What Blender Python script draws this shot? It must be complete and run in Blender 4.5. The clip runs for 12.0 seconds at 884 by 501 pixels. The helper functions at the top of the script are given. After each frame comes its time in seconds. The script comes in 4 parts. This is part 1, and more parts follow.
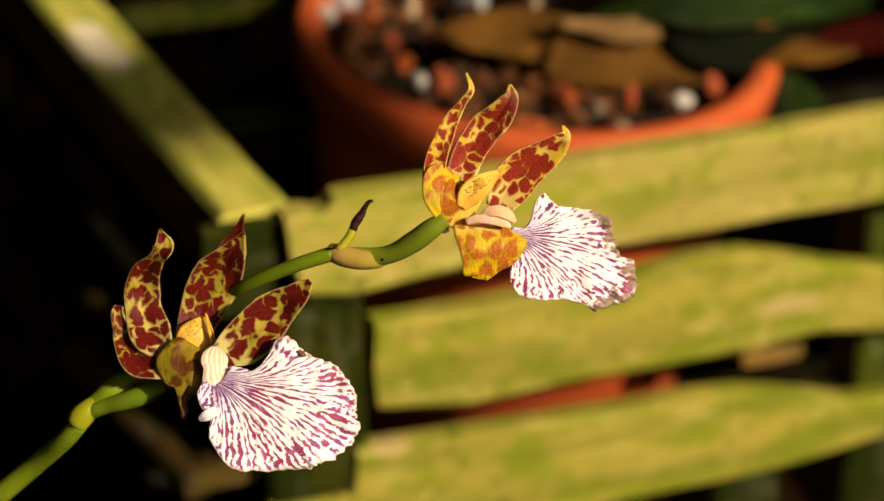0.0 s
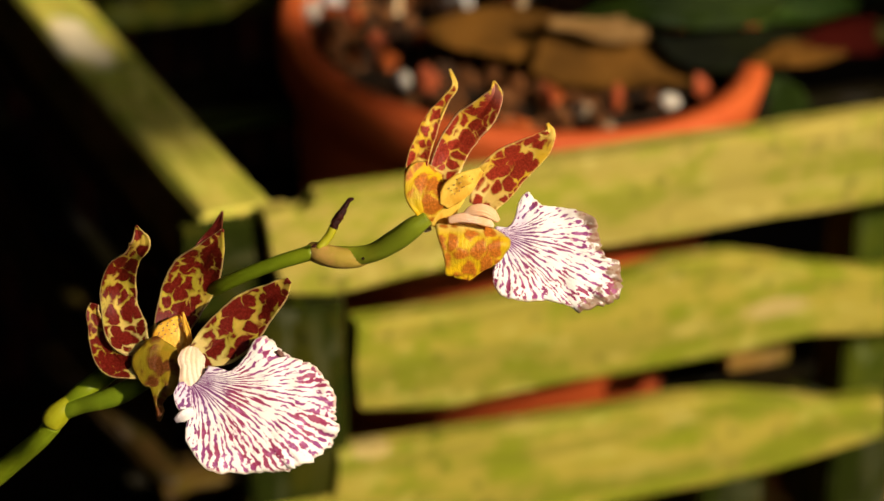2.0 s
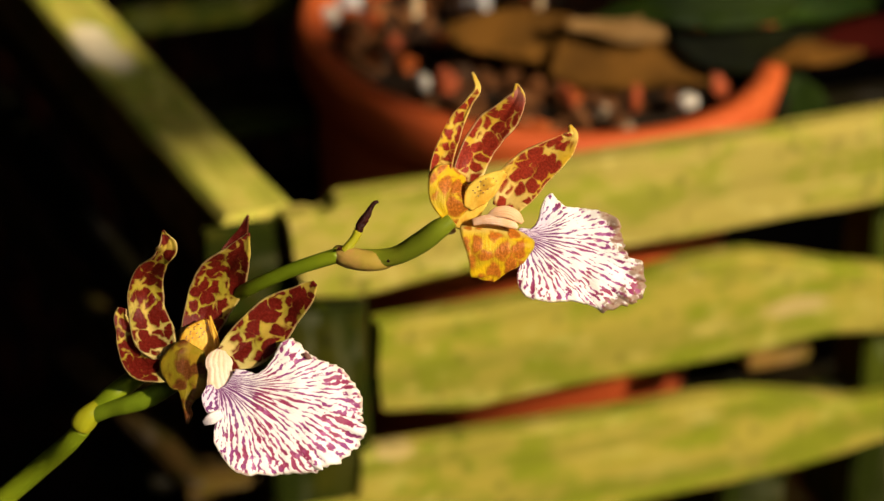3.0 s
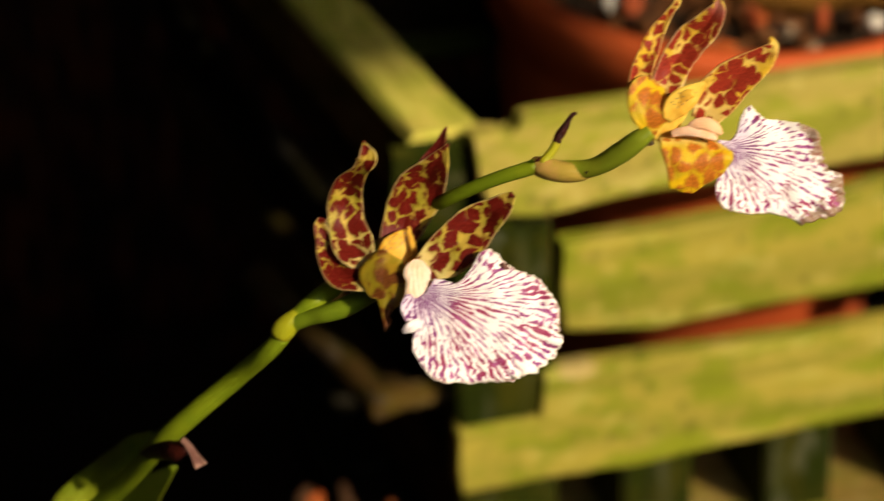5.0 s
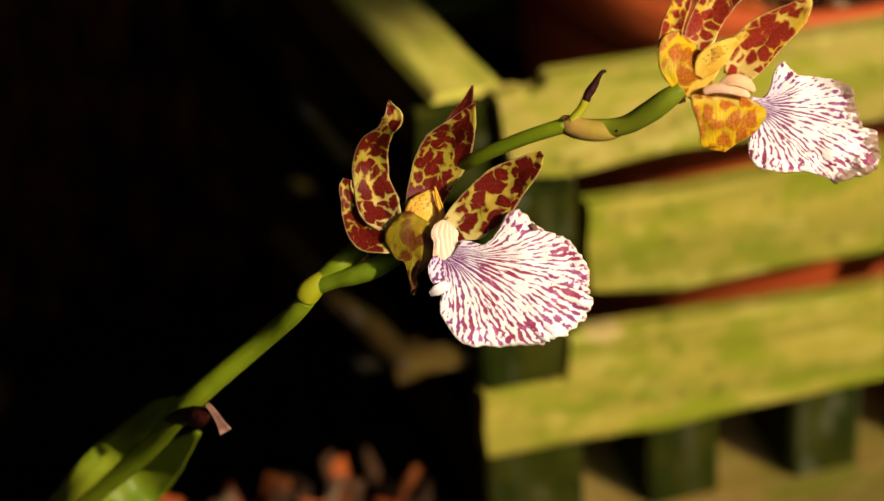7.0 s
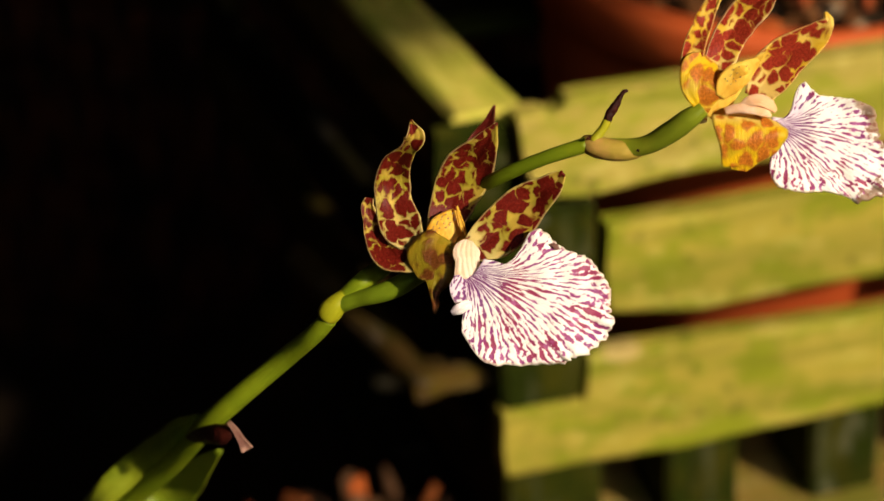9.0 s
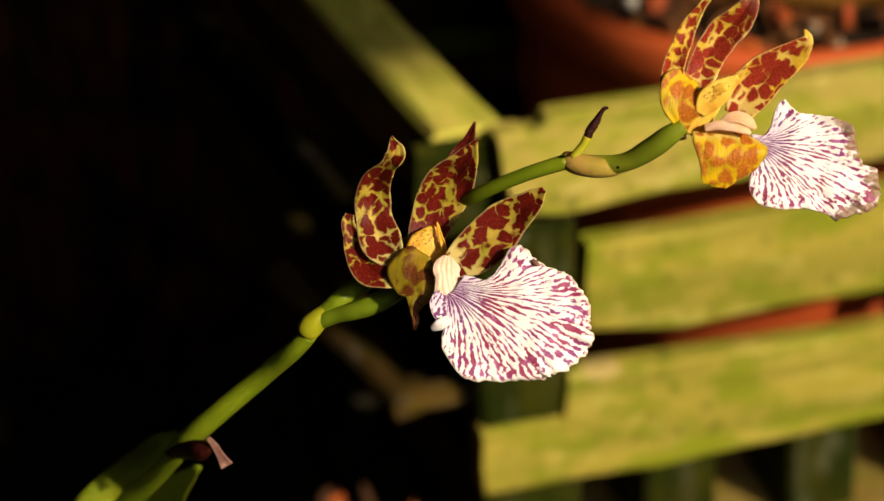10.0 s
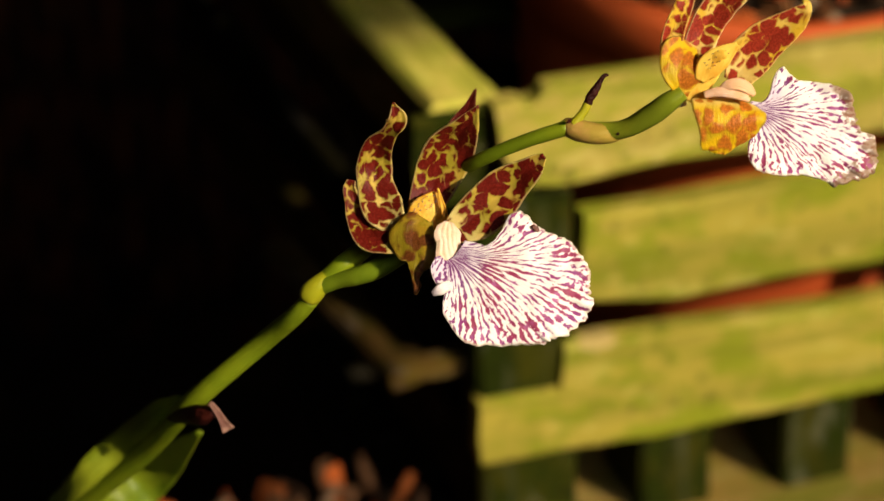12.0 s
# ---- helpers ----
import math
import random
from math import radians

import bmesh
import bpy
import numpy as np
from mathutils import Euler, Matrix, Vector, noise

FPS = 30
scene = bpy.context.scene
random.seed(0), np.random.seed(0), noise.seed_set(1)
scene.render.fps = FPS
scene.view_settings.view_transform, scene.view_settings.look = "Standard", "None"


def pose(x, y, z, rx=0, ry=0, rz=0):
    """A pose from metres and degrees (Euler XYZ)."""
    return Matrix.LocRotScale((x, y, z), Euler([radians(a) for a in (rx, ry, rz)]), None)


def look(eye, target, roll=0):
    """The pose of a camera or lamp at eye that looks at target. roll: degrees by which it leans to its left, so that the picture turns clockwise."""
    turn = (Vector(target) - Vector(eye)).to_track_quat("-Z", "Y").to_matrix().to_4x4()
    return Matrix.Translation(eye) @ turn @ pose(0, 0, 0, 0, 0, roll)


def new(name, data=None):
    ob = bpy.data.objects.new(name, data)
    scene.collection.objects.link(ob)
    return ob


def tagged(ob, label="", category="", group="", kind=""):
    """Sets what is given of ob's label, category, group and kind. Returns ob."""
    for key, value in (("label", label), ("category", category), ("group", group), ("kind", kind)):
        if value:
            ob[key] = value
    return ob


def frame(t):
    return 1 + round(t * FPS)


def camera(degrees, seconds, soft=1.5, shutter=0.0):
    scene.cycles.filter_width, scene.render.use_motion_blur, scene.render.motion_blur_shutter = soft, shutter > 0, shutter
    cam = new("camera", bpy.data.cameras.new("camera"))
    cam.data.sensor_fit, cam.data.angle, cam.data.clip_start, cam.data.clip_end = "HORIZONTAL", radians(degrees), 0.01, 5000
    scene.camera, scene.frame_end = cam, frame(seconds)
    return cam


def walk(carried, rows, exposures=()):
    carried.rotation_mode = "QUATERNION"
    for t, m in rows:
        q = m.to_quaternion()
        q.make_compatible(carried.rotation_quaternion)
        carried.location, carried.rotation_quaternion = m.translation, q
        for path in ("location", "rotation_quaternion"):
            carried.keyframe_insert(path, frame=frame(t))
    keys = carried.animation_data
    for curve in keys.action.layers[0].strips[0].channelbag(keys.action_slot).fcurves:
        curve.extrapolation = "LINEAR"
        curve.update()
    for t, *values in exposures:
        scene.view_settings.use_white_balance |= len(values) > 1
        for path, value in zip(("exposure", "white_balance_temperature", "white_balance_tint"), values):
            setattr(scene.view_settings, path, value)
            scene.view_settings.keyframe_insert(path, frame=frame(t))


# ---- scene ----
# ---- camera ----
cam = camera(22.0, 12.0, soft=1.5, shutter=0.4)
cam.data.dof.use_dof = True
cam.data.dof.focus_distance = 0.462
cam.data.dof.aperture_fstop = 13.0
cam.data.dof.aperture_blades = 0
# seconds, eye, turn to the right, tilt down, roll (degrees)
PATH = [
    (0, -0.00096, -0.42004, 0.52652, -0.545, 27.042, -0.629),
    (0.5, -0.00019, -0.42461, 0.52806, -0.170, 26.889, -0.221),
    (1, -0.00049, -0.42059, 0.52580, 0.127, 26.871, 0.125),
    (1.5, -0.00026, -0.41465, 0.52289, 0.033, 26.987, 0.062),
    (2, -0.00036, -0.41287, 0.52219, -0.128, 26.987, -0.062),
    (2.5, -0.00035, -0.41370, 0.52256, -0.624, 26.881, -0.683),
    (2.7, -0.00181, -0.41452, 0.52374, -0.625, 26.911, -0.748),
    (4.3, -0.00227, -0.42061, 0.52416, -0.810, 27.151, -1.114),
    (4.5, -0.00326, -0.41903, 0.52283, -1.813, 27.583, -1.454),
    (5, -0.00864, -0.42051, 0.52180, -5.330, 28.571, -2.610),
    (5.5, -0.01183, -0.41996, 0.52023, -7.033, 29.339, -3.059),
    (6, -0.01190, -0.41737, 0.51941, -6.700, 29.740, -3.679),
    (6.5, -0.01112, -0.41846, 0.51990, -6.539, 29.801, -3.738),
    (7, -0.01111, -0.41395, 0.51756, -5.918, 29.456, -3.207),
    (8.8, -0.01267, -0.41416, 0.51800, -6.436, 29.253, -3.530),
    (9, -0.01221, -0.41531, 0.51826, -6.339, 28.948, -3.299),
    (9.5, -0.01231, -0.41698, 0.51848, -5.971, 28.607, -3.043),
    (10, -0.01244, -0.41619, 0.51779, -5.699, 28.468, -2.827),
    (10.5, -0.01247, -0.41606, 0.51770, -5.518, 28.470, -2.440),
    (11, -0.01264, -0.41864, 0.51894, -5.117, 28.204, -2.525),
    (11.5, -0.01357, -0.42189, 0.51817, -5.068, 28.367, -2.227),
    (12, -0.01405, -0.42091, 0.51714, -5.484, 28.994, -2.621),
]
walk(cam, [(t, pose(x, y, z, 90 - down, 0, -right) @ pose(0, 0, 0, 0, 0, roll)) for t, x, y, z, right, down, roll in PATH], [(0.0, 1.62, 6950, 8), (12.0, 1.62, 6950, 8)])

# ---- light ----
SUN_AZ = (0.755, -0.656)
SUN_EL = radians(30)
world = bpy.data.worlds.new("daylight")
scene.world = world
world.use_nodes = True
wn = world.node_tree
sky = wn.nodes.new("ShaderNodeTexSky")
sky.sky_type = "NISHITA"
sky.sun_disc = False
sky.sun_elevation = SUN_EL
sky.sun_rotation = math.atan2(SUN_AZ[0], SUN_AZ[1])
wn.nodes["Background"].inputs["Strength"].default_value = 0.15
wn.links.new(sky.outputs[0], wn.nodes["Background"].inputs["Color"])
sun_data = bpy.data.lights.new("sun", "SUN")
sun_data.energy = 2.25
sun_data.angle = radians(0.55)
sun_data.color = (1.0, 0.875, 0.725)
sun = new("sun", sun_data)
to_sun = Vector((SUN_AZ[0] * math.cos(SUN_EL), SUN_AZ[1] * math.cos(SUN_EL), math.sin(SUN_EL)))
sun.matrix_world = look(to_sun * 6, (0, 0, 0))


# ---- small tools ----
def put(socket, value):
    if isinstance(value, bpy.types.NodeSocket):
        socket.id_data.links.new(value, socket)
    else:
        socket.default_value = value


class Shade:
    """A node material: the few nodes that the surfaces need."""

    def __init__(self, name, rough=0.6, sheen=0.3):
        self.m = bpy.data.materials.new(name)
        self.m.use_nodes = True
        self.t = self.m.node_tree
        self.b = self.t.nodes["Principled BSDF"]
        self.b.inputs["Roughness"].default_value = rough
        self.b.inputs["Specular IOR Level"].default_value = sheen

    def uv(self, layer):
        n = self.t.nodes.new("ShaderNodeUVMap")
        n.uv_map = layer
        return n.outputs[0]

    def obj(self):
        return self.t.nodes.new("ShaderNodeTexCoord").outputs["Object"]

    def rand(self):
        return self.t.nodes.new("ShaderNodeObjectInfo").outputs["Random"]

    def island(self):
        return self.t.nodes.new("ShaderNodeNewGeometry").outputs["Random Per Island"]

    def split(self, v):
        n = self.t.nodes.new("ShaderNodeSeparateXYZ")
        put(n.inputs[0], v)
        return n.outputs

    def join(self, x, y, z=0.0):
        n = self.t.nodes.new("ShaderNodeCombineXYZ")
        put(n.inputs[0], x), put(n.inputs[1], y), put(n.inputs[2], z)
        return n.outputs[0]

    def math(self, op, a, b=0.0, c=0.0):
        n = self.t.nodes.new("ShaderNodeMath")
        n.operation = op
        put(n.inputs[0], a), put(n.inputs[1], b), put(n.inputs[2], c)
        return n.outputs[0]

    def vec(self, op, a, b):
        n = self.t.nodes.new("ShaderNodeVectorMath")
        n.operation = op
        put(n.inputs[0], a), put(n.inputs[1], b)
        return n.outputs[0]

    def step(self, v, lo, hi, a=0.0, b=1.0):
        n = self.t.nodes.new("ShaderNodeMapRange")
        n.interpolation_type = "SMOOTHSTEP"
        put(n.inputs[0], v), put(n.inputs[1], lo), put(n.inputs[2], hi), put(n.inputs[3], a), put(n.inputs[4], b)
        return n.outputs[0]

    def noise(self, v, scale, detail=3.0, rough=0.55, warp=0.0):
        n = self.t.nodes.new("ShaderNodeTexNoise")
        put(n.inputs["Vector"], v), put(n.inputs["Scale"], scale), put(n.inputs["Detail"], detail)
        put(n.inputs["Roughness"], rough), put(n.inputs["Distortion"], warp)
        return n.outputs[0]

    def noise_rgb(self, v, scale, detail=2.0):
        n = self.t.nodes.new("ShaderNodeTexNoise")
        put(n.inputs["Vector"], v), put(n.inputs["Scale"], scale), put(n.inputs["Detail"], detail)
        return n.outputs["Color"]

    def cells(self, v, scale, feature="DISTANCE_TO_EDGE"):
        n = self.t.nodes.new("ShaderNodeTexVoronoi")
        n.feature = feature
        put(n.inputs["Vector"], v), put(n.inputs["Scale"], scale)
        return n.outputs[0]

    def mix(self, f, a, b):
        n = self.t.nodes.new("ShaderNodeMix")
        n.data_type = "RGBA"
        put(n.inputs[0], f), put(n.inputs[6], a if not isinstance(a, tuple) else (*a, 1)), put(n.inputs[7], b if not isinstance(b, tuple) else (*b, 1))
        return n.outputs[2]

    def bump(self, h, strength, distance):
        n = self.t.nodes.new("ShaderNodeBump")
        put(n.inputs["Strength"], strength), put(n.inputs["Distance"], distance), put(n.inputs["Height"], h)
        put(self.b.inputs["Normal"], n.outputs[0])
        return n.outputs[0]

    def color(self, c):
        put(self.b.inputs["Base Color"], c)
        return self

    def thin(self, c, share, normal=None):
        """Lets light shine through, as leaves and petals do."""
        n = self.t.nodes.new("ShaderNodeBsdfTranslucent")
        put(n.inputs[0], c)
        x = self.t.nodes.new("ShaderNodeMixShader")
        put(x.inputs[0], share), put(x.inputs[1], self.b.outputs[0]), put(x.inputs[2], n.outputs[0])
        put(self.t.nodes["Material Output"].inputs[0], x.outputs[0])
        return self


# ---- materials ----
def tepal_material(name, ground, ground_low, blotch, rim, share, low, thin, soft=0.04, tip=0.0, scale=0.40, pale=0.4, flush=None):
    """A pale ground that shows as an uneven net between dark blotches."""
    s = Shade(name, 0.36)
    size, span = s.split(s.uv("size")), s.split(s.uv("span"))
    v = s.join(size[0], size[1], s.math("MULTIPLY", s.rand(), 90.0))
    bent = s.vec("ADD", v, s.vec("MULTIPLY", s.vec("SUBTRACT", s.noise_rgb(v, 0.30, 2.0), (0.5, 0.5, 0.5)), (2.4, 2.4, 0.0)))
    bent = s.vec("ADD", bent, s.vec("MULTIPLY", s.vec("SUBTRACT", s.noise_rgb(v, 0.85, 3.0), (0.5, 0.5, 0.5)), (0.8, 0.8, 0.0)))
    bent = s.vec("MULTIPLY", bent, (1.0, 0.8, 1.0))
    net = s.math("ADD", s.cells(bent, scale), s.math("MULTIPLY_ADD", s.cells(bent, scale, "SMOOTH_F1"), -0.34, 0.115))
    gap = s.math("MULTIPLY_ADD", s.noise(v, 0.26, 2.0), 0.95, share - 0.475)
    gap = s.math("ADD", gap, s.step(span[1], low, 0.0, 0.0, 0.10))
    gap = s.math("ADD", gap, s.step(span[1], 0.78, 0.95, 0.0, tip))
    gap = s.math("ADD", gap, s.step(s.math("ABSOLUTE", span[0]), 0.78, 1.0, 0.0, 0.05))
    mask = s.step(s.math("SUBTRACT", net, gap), -soft, soft)
    fine = s.noise(v, 2.2, 4.0)
    g = s.mix(s.step(s.noise(v, 0.22, 2.0), 0.4, 0.65), ground, ground_low)
    g = s.mix(s.step(span[1], 0.30, 0.05, 0.0, pale), g, (0.82, 0.66, 0.34))
    bl = s.mix(s.step(fine, 0.35, 0.75), blotch, tuple(min(1, c * 1.7 + 0.006) for c in blotch))
    halo = s.step(s.math("SUBTRACT", net, gap), -0.13, 0.0, 0.0, 0.6)
    g = s.mix(halo, g, tuple(0.35 * a + 0.65 * b for a, b in zip(ground, blotch)))
    if flush:
        bl = s.mix(s.step(span[1], 0.72, 0.92, 0.0, 0.75), bl, flush)
    c = s.mix(mask, g, bl)
    edge = s.step(s.math("ADD", s.math("ABSOLUTE", span[0]), s.math("MULTIPLY", fine, 0.05)), 0.955, 1.0, 0.0, 0.5)
    c = s.mix(edge, c, rim)
    s.color(c)
    lines = s.noise(s.join(s.math("MULTIPLY", size[0], 2.4), s.math("MULTIPLY", size[1], 0.25), 0.0), 1.0, 3.0)
    s.bump(s.math("ADD", s.math("MULTIPLY", lines, 0.6), s.math("ADD", s.math("MULTIPLY", fine, 0.45), s.math("MULTIPLY", mask, 0.25))), 0.5, 0.0006)
    s.b.inputs["Specular IOR Level"].default_value = 0.14
    return s.thin(c, thin).m


def lip_material(name, period, bold, claw, worn):
    """Cream-white with purple veins that fan out of the claw, fork and thicken into spots towards the rim."""
    s = Shade(name, 0.5)
    fan, size = s.split(s.uv("fan")), s.split(s.uv("size"))
    u, t = fan[0], fan[1]
    v = s.join(size[0], size[1], 3.0)
    wob = s.math("ADD", s.math("MULTIPLY_ADD", s.noise(v, 0.15, 2.0), 8.0, -4.0), s.math("MULTIPLY_ADD", s.noise(v, 0.5, 2.0), 7.5, -3.75))
    turn = s.math("MULTIPLY_ADD", u, 2 * math.pi / period, wob)
    inner, outer = s.math("SINE", s.math("MULTIPLY_ADD", turn, 0.5, 1.0)), s.math("SINE", turn)
    far = s.step(s.math("ADD", t, s.math("MULTIPLY_ADD", s.noise(v, 0.35, 2.0), 0.9, -0.45)), 0.50, 0.62)
    band = s.math("ADD", s.math("MULTIPLY", inner, s.math("SUBTRACT", 1.0, far)), s.math("MULTIPLY", outer, far))
    swell = s.noise(s.join(s.math("MULTIPLY", u, 0.8), s.math("MULTIPLY", t, 10.0), 4.0), 1.0, 3.0)
    blot = s.noise(v, 0.20, 2.0)
    speck = s.math("MULTIPLY", s.math("MULTIPLY_ADD", s.noise(v, 0.85, 2.0), 7.0, -3.5), s.step(t, 0.55, 0.92))
    level = s.math("ADD", s.math("MULTIPLY_ADD", swell, 7.0, -3.5), s.math("MULTIPLY_ADD", blot, 3.0, -1.5))
    level = s.math("ADD", s.math("ADD", band, speck), s.math("ADD", level, s.step(t, 0.45, 0.15, bold, bold + 0.55)))
    mask = s.step(level, 0.15, 0.55)
    fine = s.noise(v, 3.0, 3.0)
    vein = s.mix(s.step(blot, 0.40, 0.60), (0.225, 0.016, 0.15), (0.26, 0.006, 0.062))
    dx, dy = s.math("SUBTRACT", size[0], claw[0]), s.math("SUBTRACT", size[1], claw[1])
    reach = s.math("SQRT", s.math("ADD", s.math("MULTIPLY", dx, dx), s.math("MULTIPLY", dy, dy)))
    reach = s.math("ADD", reach, s.math("MULTIPLY", blot, 6.0))
    vein = s.mix(s.step(s.noise(v, 0.45, 2.0), 0.50, 0.68, 0.0, 0.6), vein, (0.46, 0.13, 0.34))
    vein = s.mix(s.step(reach, 15.0, 8.0, 0.0, 0.8), vein, (0.13, 0.022, 0.15))
    cream = s.mix(s.step(fine, 0.3, 0.8), (0.87, 0.83, 0.75), (0.84, 0.76, 0.74))
    cream = s.mix(s.step(level, -0.5, 0.5, 0.0, 0.30), cream, (0.66, 0.30, 0.48))
    cream = s.mix(s.step(reach, 10.5, 6.0, 0.0, 0.45), cream, (0.58, 0.38, 0.60))
    c = s.mix(s.math("MULTIPLY", mask, 0.97), cream, vein)
    c = s.mix(s.step(s.math("ADD", t, s.math("MULTIPLY", fine, 0.02)), 0.985, 1.0, 0.0, 0.6), c, (0.84, 0.74, 0.55))
    if worn:
        decay = s.math("ADD", s.step(t, 0.80, 1.0), s.math("MULTIPLY_ADD", s.noise(v, 0.5, 3.0), 3.0, -1.5))
        decay = s.math("MULTIPLY", s.step(decay, 0.55, 0.9), s.math("MULTIPLY", s.step(size[0], worn[0], worn[0] + 1.5), s.step(size[1], worn[1] + 5.0, worn[1])))
        c = s.mix(s.math("MULTIPLY", decay, 0.85), c, (0.24, 0.12, 0.05))
    s.color(c)
    s.bump(s.math("ADD", s.math("MULTIPLY", level, -0.25), s.math("MULTIPLY", fine, 0.5)), 0.3, 0.0005)
    return s.thin(c, 0.28).m


def plain_plant(name, a, b, scale, rough=0.45, thin=0.0, stretch=(1, 1, 1), bump=0.3, sheen=0.3):
    s = Shade(name, rough, sheen)
    v = s.vec("MULTIPLY", s.obj(), stretch)
    n1, n2 = s.noise(v, scale, 3.0), s.noise(v, scale * 6, 4.0)
    c = s.mix(s.step(s.math("ADD", n1, s.math("MULTIPLY_ADD", n2, 0.3, -0.15)), 0.35, 0.65), a, b)
    s.color(c)
    s.bump(s.math("ADD", n2, n1), bump, 0.0008)
    return s.thin(c, thin).m if thin else s.m


def wood_material(name, tan, green, dark, mossy, bare=(), sheen=0.12, across=2, worn=(0.38, 0.27, 0.10)):
    """Weathered softwood, filmed with algae. bare: patches worn down to the wood, as places and half sizes along and across."""
    s = Shade(name, 0.85)
    s.b.inputs["Specular IOR Level"].default_value = sheen
    place = s.obj()
    o = s.vec("ADD", place, s.join(s.math("MULTIPLY", s.rand(), 7.0), s.math("MULTIPLY", s.rand(), 3.0), 0.0))
    grain = s.noise(s.vec("MULTIPLY", o, (7.0, 110.0, 110.0)), 1.0, 5.0, 0.6, 0.6)
    streak = s.noise(s.vec("MULTIPLY", o, (16.0, 150.0, 150.0)), 1.0, 3.0, 0.6, 0.4)
    patch = s.noise(s.vec("MULTIPLY", o, (0.7, 1.0, 1.0)), 66.0, 4.0, 0.65)
    film = s.noise(s.vec("MULTIPLY", o, (0.6, 1.4, 1.4)), 40.0, 5.0, 0.7)
    c = s.mix(s.step(s.math("ADD", patch, s.math("MULTIPLY_ADD", film, 0.8, -0.4)), mossy - 0.10, mossy + 0.10), green, tan)
    c = s.mix(s.step(grain, 0.60, 0.36, 0.0, 0.34), c, dark)
    c = s.mix(s.step(streak, 0.55, 0.70, 0.0, 0.40), c, tuple(min(1.0, x * 1.3 + 0.03) for x in tan))
    pale = s.step(s.noise(s.vec("MULTIPLY", o, (1.0, 2.2, 2.2)), 48.0, 3.0), 0.56, 0.70, 0.0, 0.5)
    c = s.mix(pale, c, tuple(min(1.0, x * 1.35 + 0.04) for x in tan))
    at = s.split(place)
    for x, z, rx, rz in bare:
        dx, dz = s.math("MULTIPLY_ADD", at[0], 1 / rx, -x / rx), s.math("MULTIPLY_ADD", at[across], 1 / rz, -z / rz)
        far = s.math("ADD", s.math("MULTIPLY", dx, dx), s.math("MULTIPLY", dz, dz))
        far = s.math("ADD", far, s.math("MULTIPLY_ADD", film, 5.0, -2.5))
        c = s.mix(s.step(far, 1.3, 0.3, 0.0, 0.8), c, worn)
    specks = s.step(s.noise(o, 120.0, 4.0, 0.65), 0.57, 0.70, 0.0, 0.75)
    c = s.mix(specks, c, dark)
    s.color(c)
    s.bump(s.math("ADD", grain, s.math("MULTIPLY", film, 0.5)), 0.6, 0.0015)
    return s.m


def clay_material(name, a, b, pale):
    s = Shade(name, 0.72)
    o = s.obj()
    n1, n2, n3 = s.noise(o, 9.0, 4.0), s.noise(o, 60.0, 4.0), s.noise(o, 420.0, 2.0)
    c = s.mix(s.step(n1, 0.35, 0.68), a, b)
    c = s.mix(s.step(s.math("ADD", n2, s.math("MULTIPLY_ADD", n1, 0.4, -0.2)), 0.6, 0.78, 0.0, 0.2), c, pale)
    s.color(c)
    s.bump(s.math("ADD", n2, s.math("MULTIPLY", n3, 0.4)), 0.3, 0.001)
    return s.m


def chip_material(name, stops, scale=45.0, rough=0.75):
    """Mixed pieces: each island or object takes its own colour."""
    s = Shade(name, rough, 0.06)
    pick = s.t.nodes.new("ShaderNodeValToRGB")
    pick.color_ramp.interpolation = "CONSTANT"
    for i, (at, col) in enumerate(stops):
        e = pick.color_ramp.elements[i] if i < 2 else pick.color_ramp.elements.new(at)
        e.position, e.color = at, (*col, 1)
    put(pick.inputs[0], s.math("FRACT", s.math("ADD", s.rand(), s.island())))
    n = s.noise(s.obj(), scale, 5.0)
    c = s.mix(s.step(n, 0.3, 0.75, 0.0, 0.55), pick.outputs[0], (0.05, 0.03, 0.02))
    s.color(c)
    s.bump(n, 0.5, 0.003)
    return s.m


TEPAL_DARK = tepal_material("dark_tepal", (0.40, 0.325, 0.030), (0.54, 0.37, 0.06), (0.105, 0.0065, 0.003), (0.60, 0.45, 0.18), 0.000, 0.3, 0.36)
TEPAL_LIME = tepal_material("lime_tipped_tepal", (0.40, 0.325, 0.030), (0.54, 0.37, 0.06), (0.105, 0.0065, 0.003), (0.60, 0.45, 0.18), 0.024, 0.3, 0.36, 0.04, 0.10)
TEPAL_MAROON = tepal_material("maroon_tepal", (0.20, 0.05, 0.01), (0.16, 0.03, 0.008), (0.065, 0.005, 0.003), (0.2, 0.06, 0.03), -0.9, 0.1, 0.30, 0.1)
TEPAL_WARM = tepal_material("warm_tepal", (0.74, 0.47, 0.035), (0.76, 0.54, 0.12), (0.25, 0.024, 0.010), (0.84, 0.62, 0.20), 0.008, 0.25, 0.36, 0.06, 0.45, 0.45)
TEPAL_ROSY = tepal_material("rosy_tipped_tepal", (0.72, 0.47, 0.05), (0.76, 0.54, 0.12), (0.25, 0.024, 0.010), (0.84, 0.62, 0.30), 0.008, 0.25, 0.36, 0.06, 0.02, 0.45, 0.4, (0.50, 0.22, 0.16))
TEPAL_GOLD = tepal_material("gold_tepal", (0.74, 0.47, 0.012), (0.56, 0.38, 0.016), (0.40, 0.12, 0.012), (0.46, 0.36, 0.05), 0.072, 0.1, 0.38, 0.10, 0.0, 0.32)
TEPAL_OLIVE = tepal_material("olive_tepal", (0.22, 0.165, 0.010), (0.30, 0.18, 0.014), (0.10, 0.028, 0.005), (0.40, 0.28, 0.05), 0.095, 0.1, 0.30, 0.09, 0.08, 0.27, 0.0)
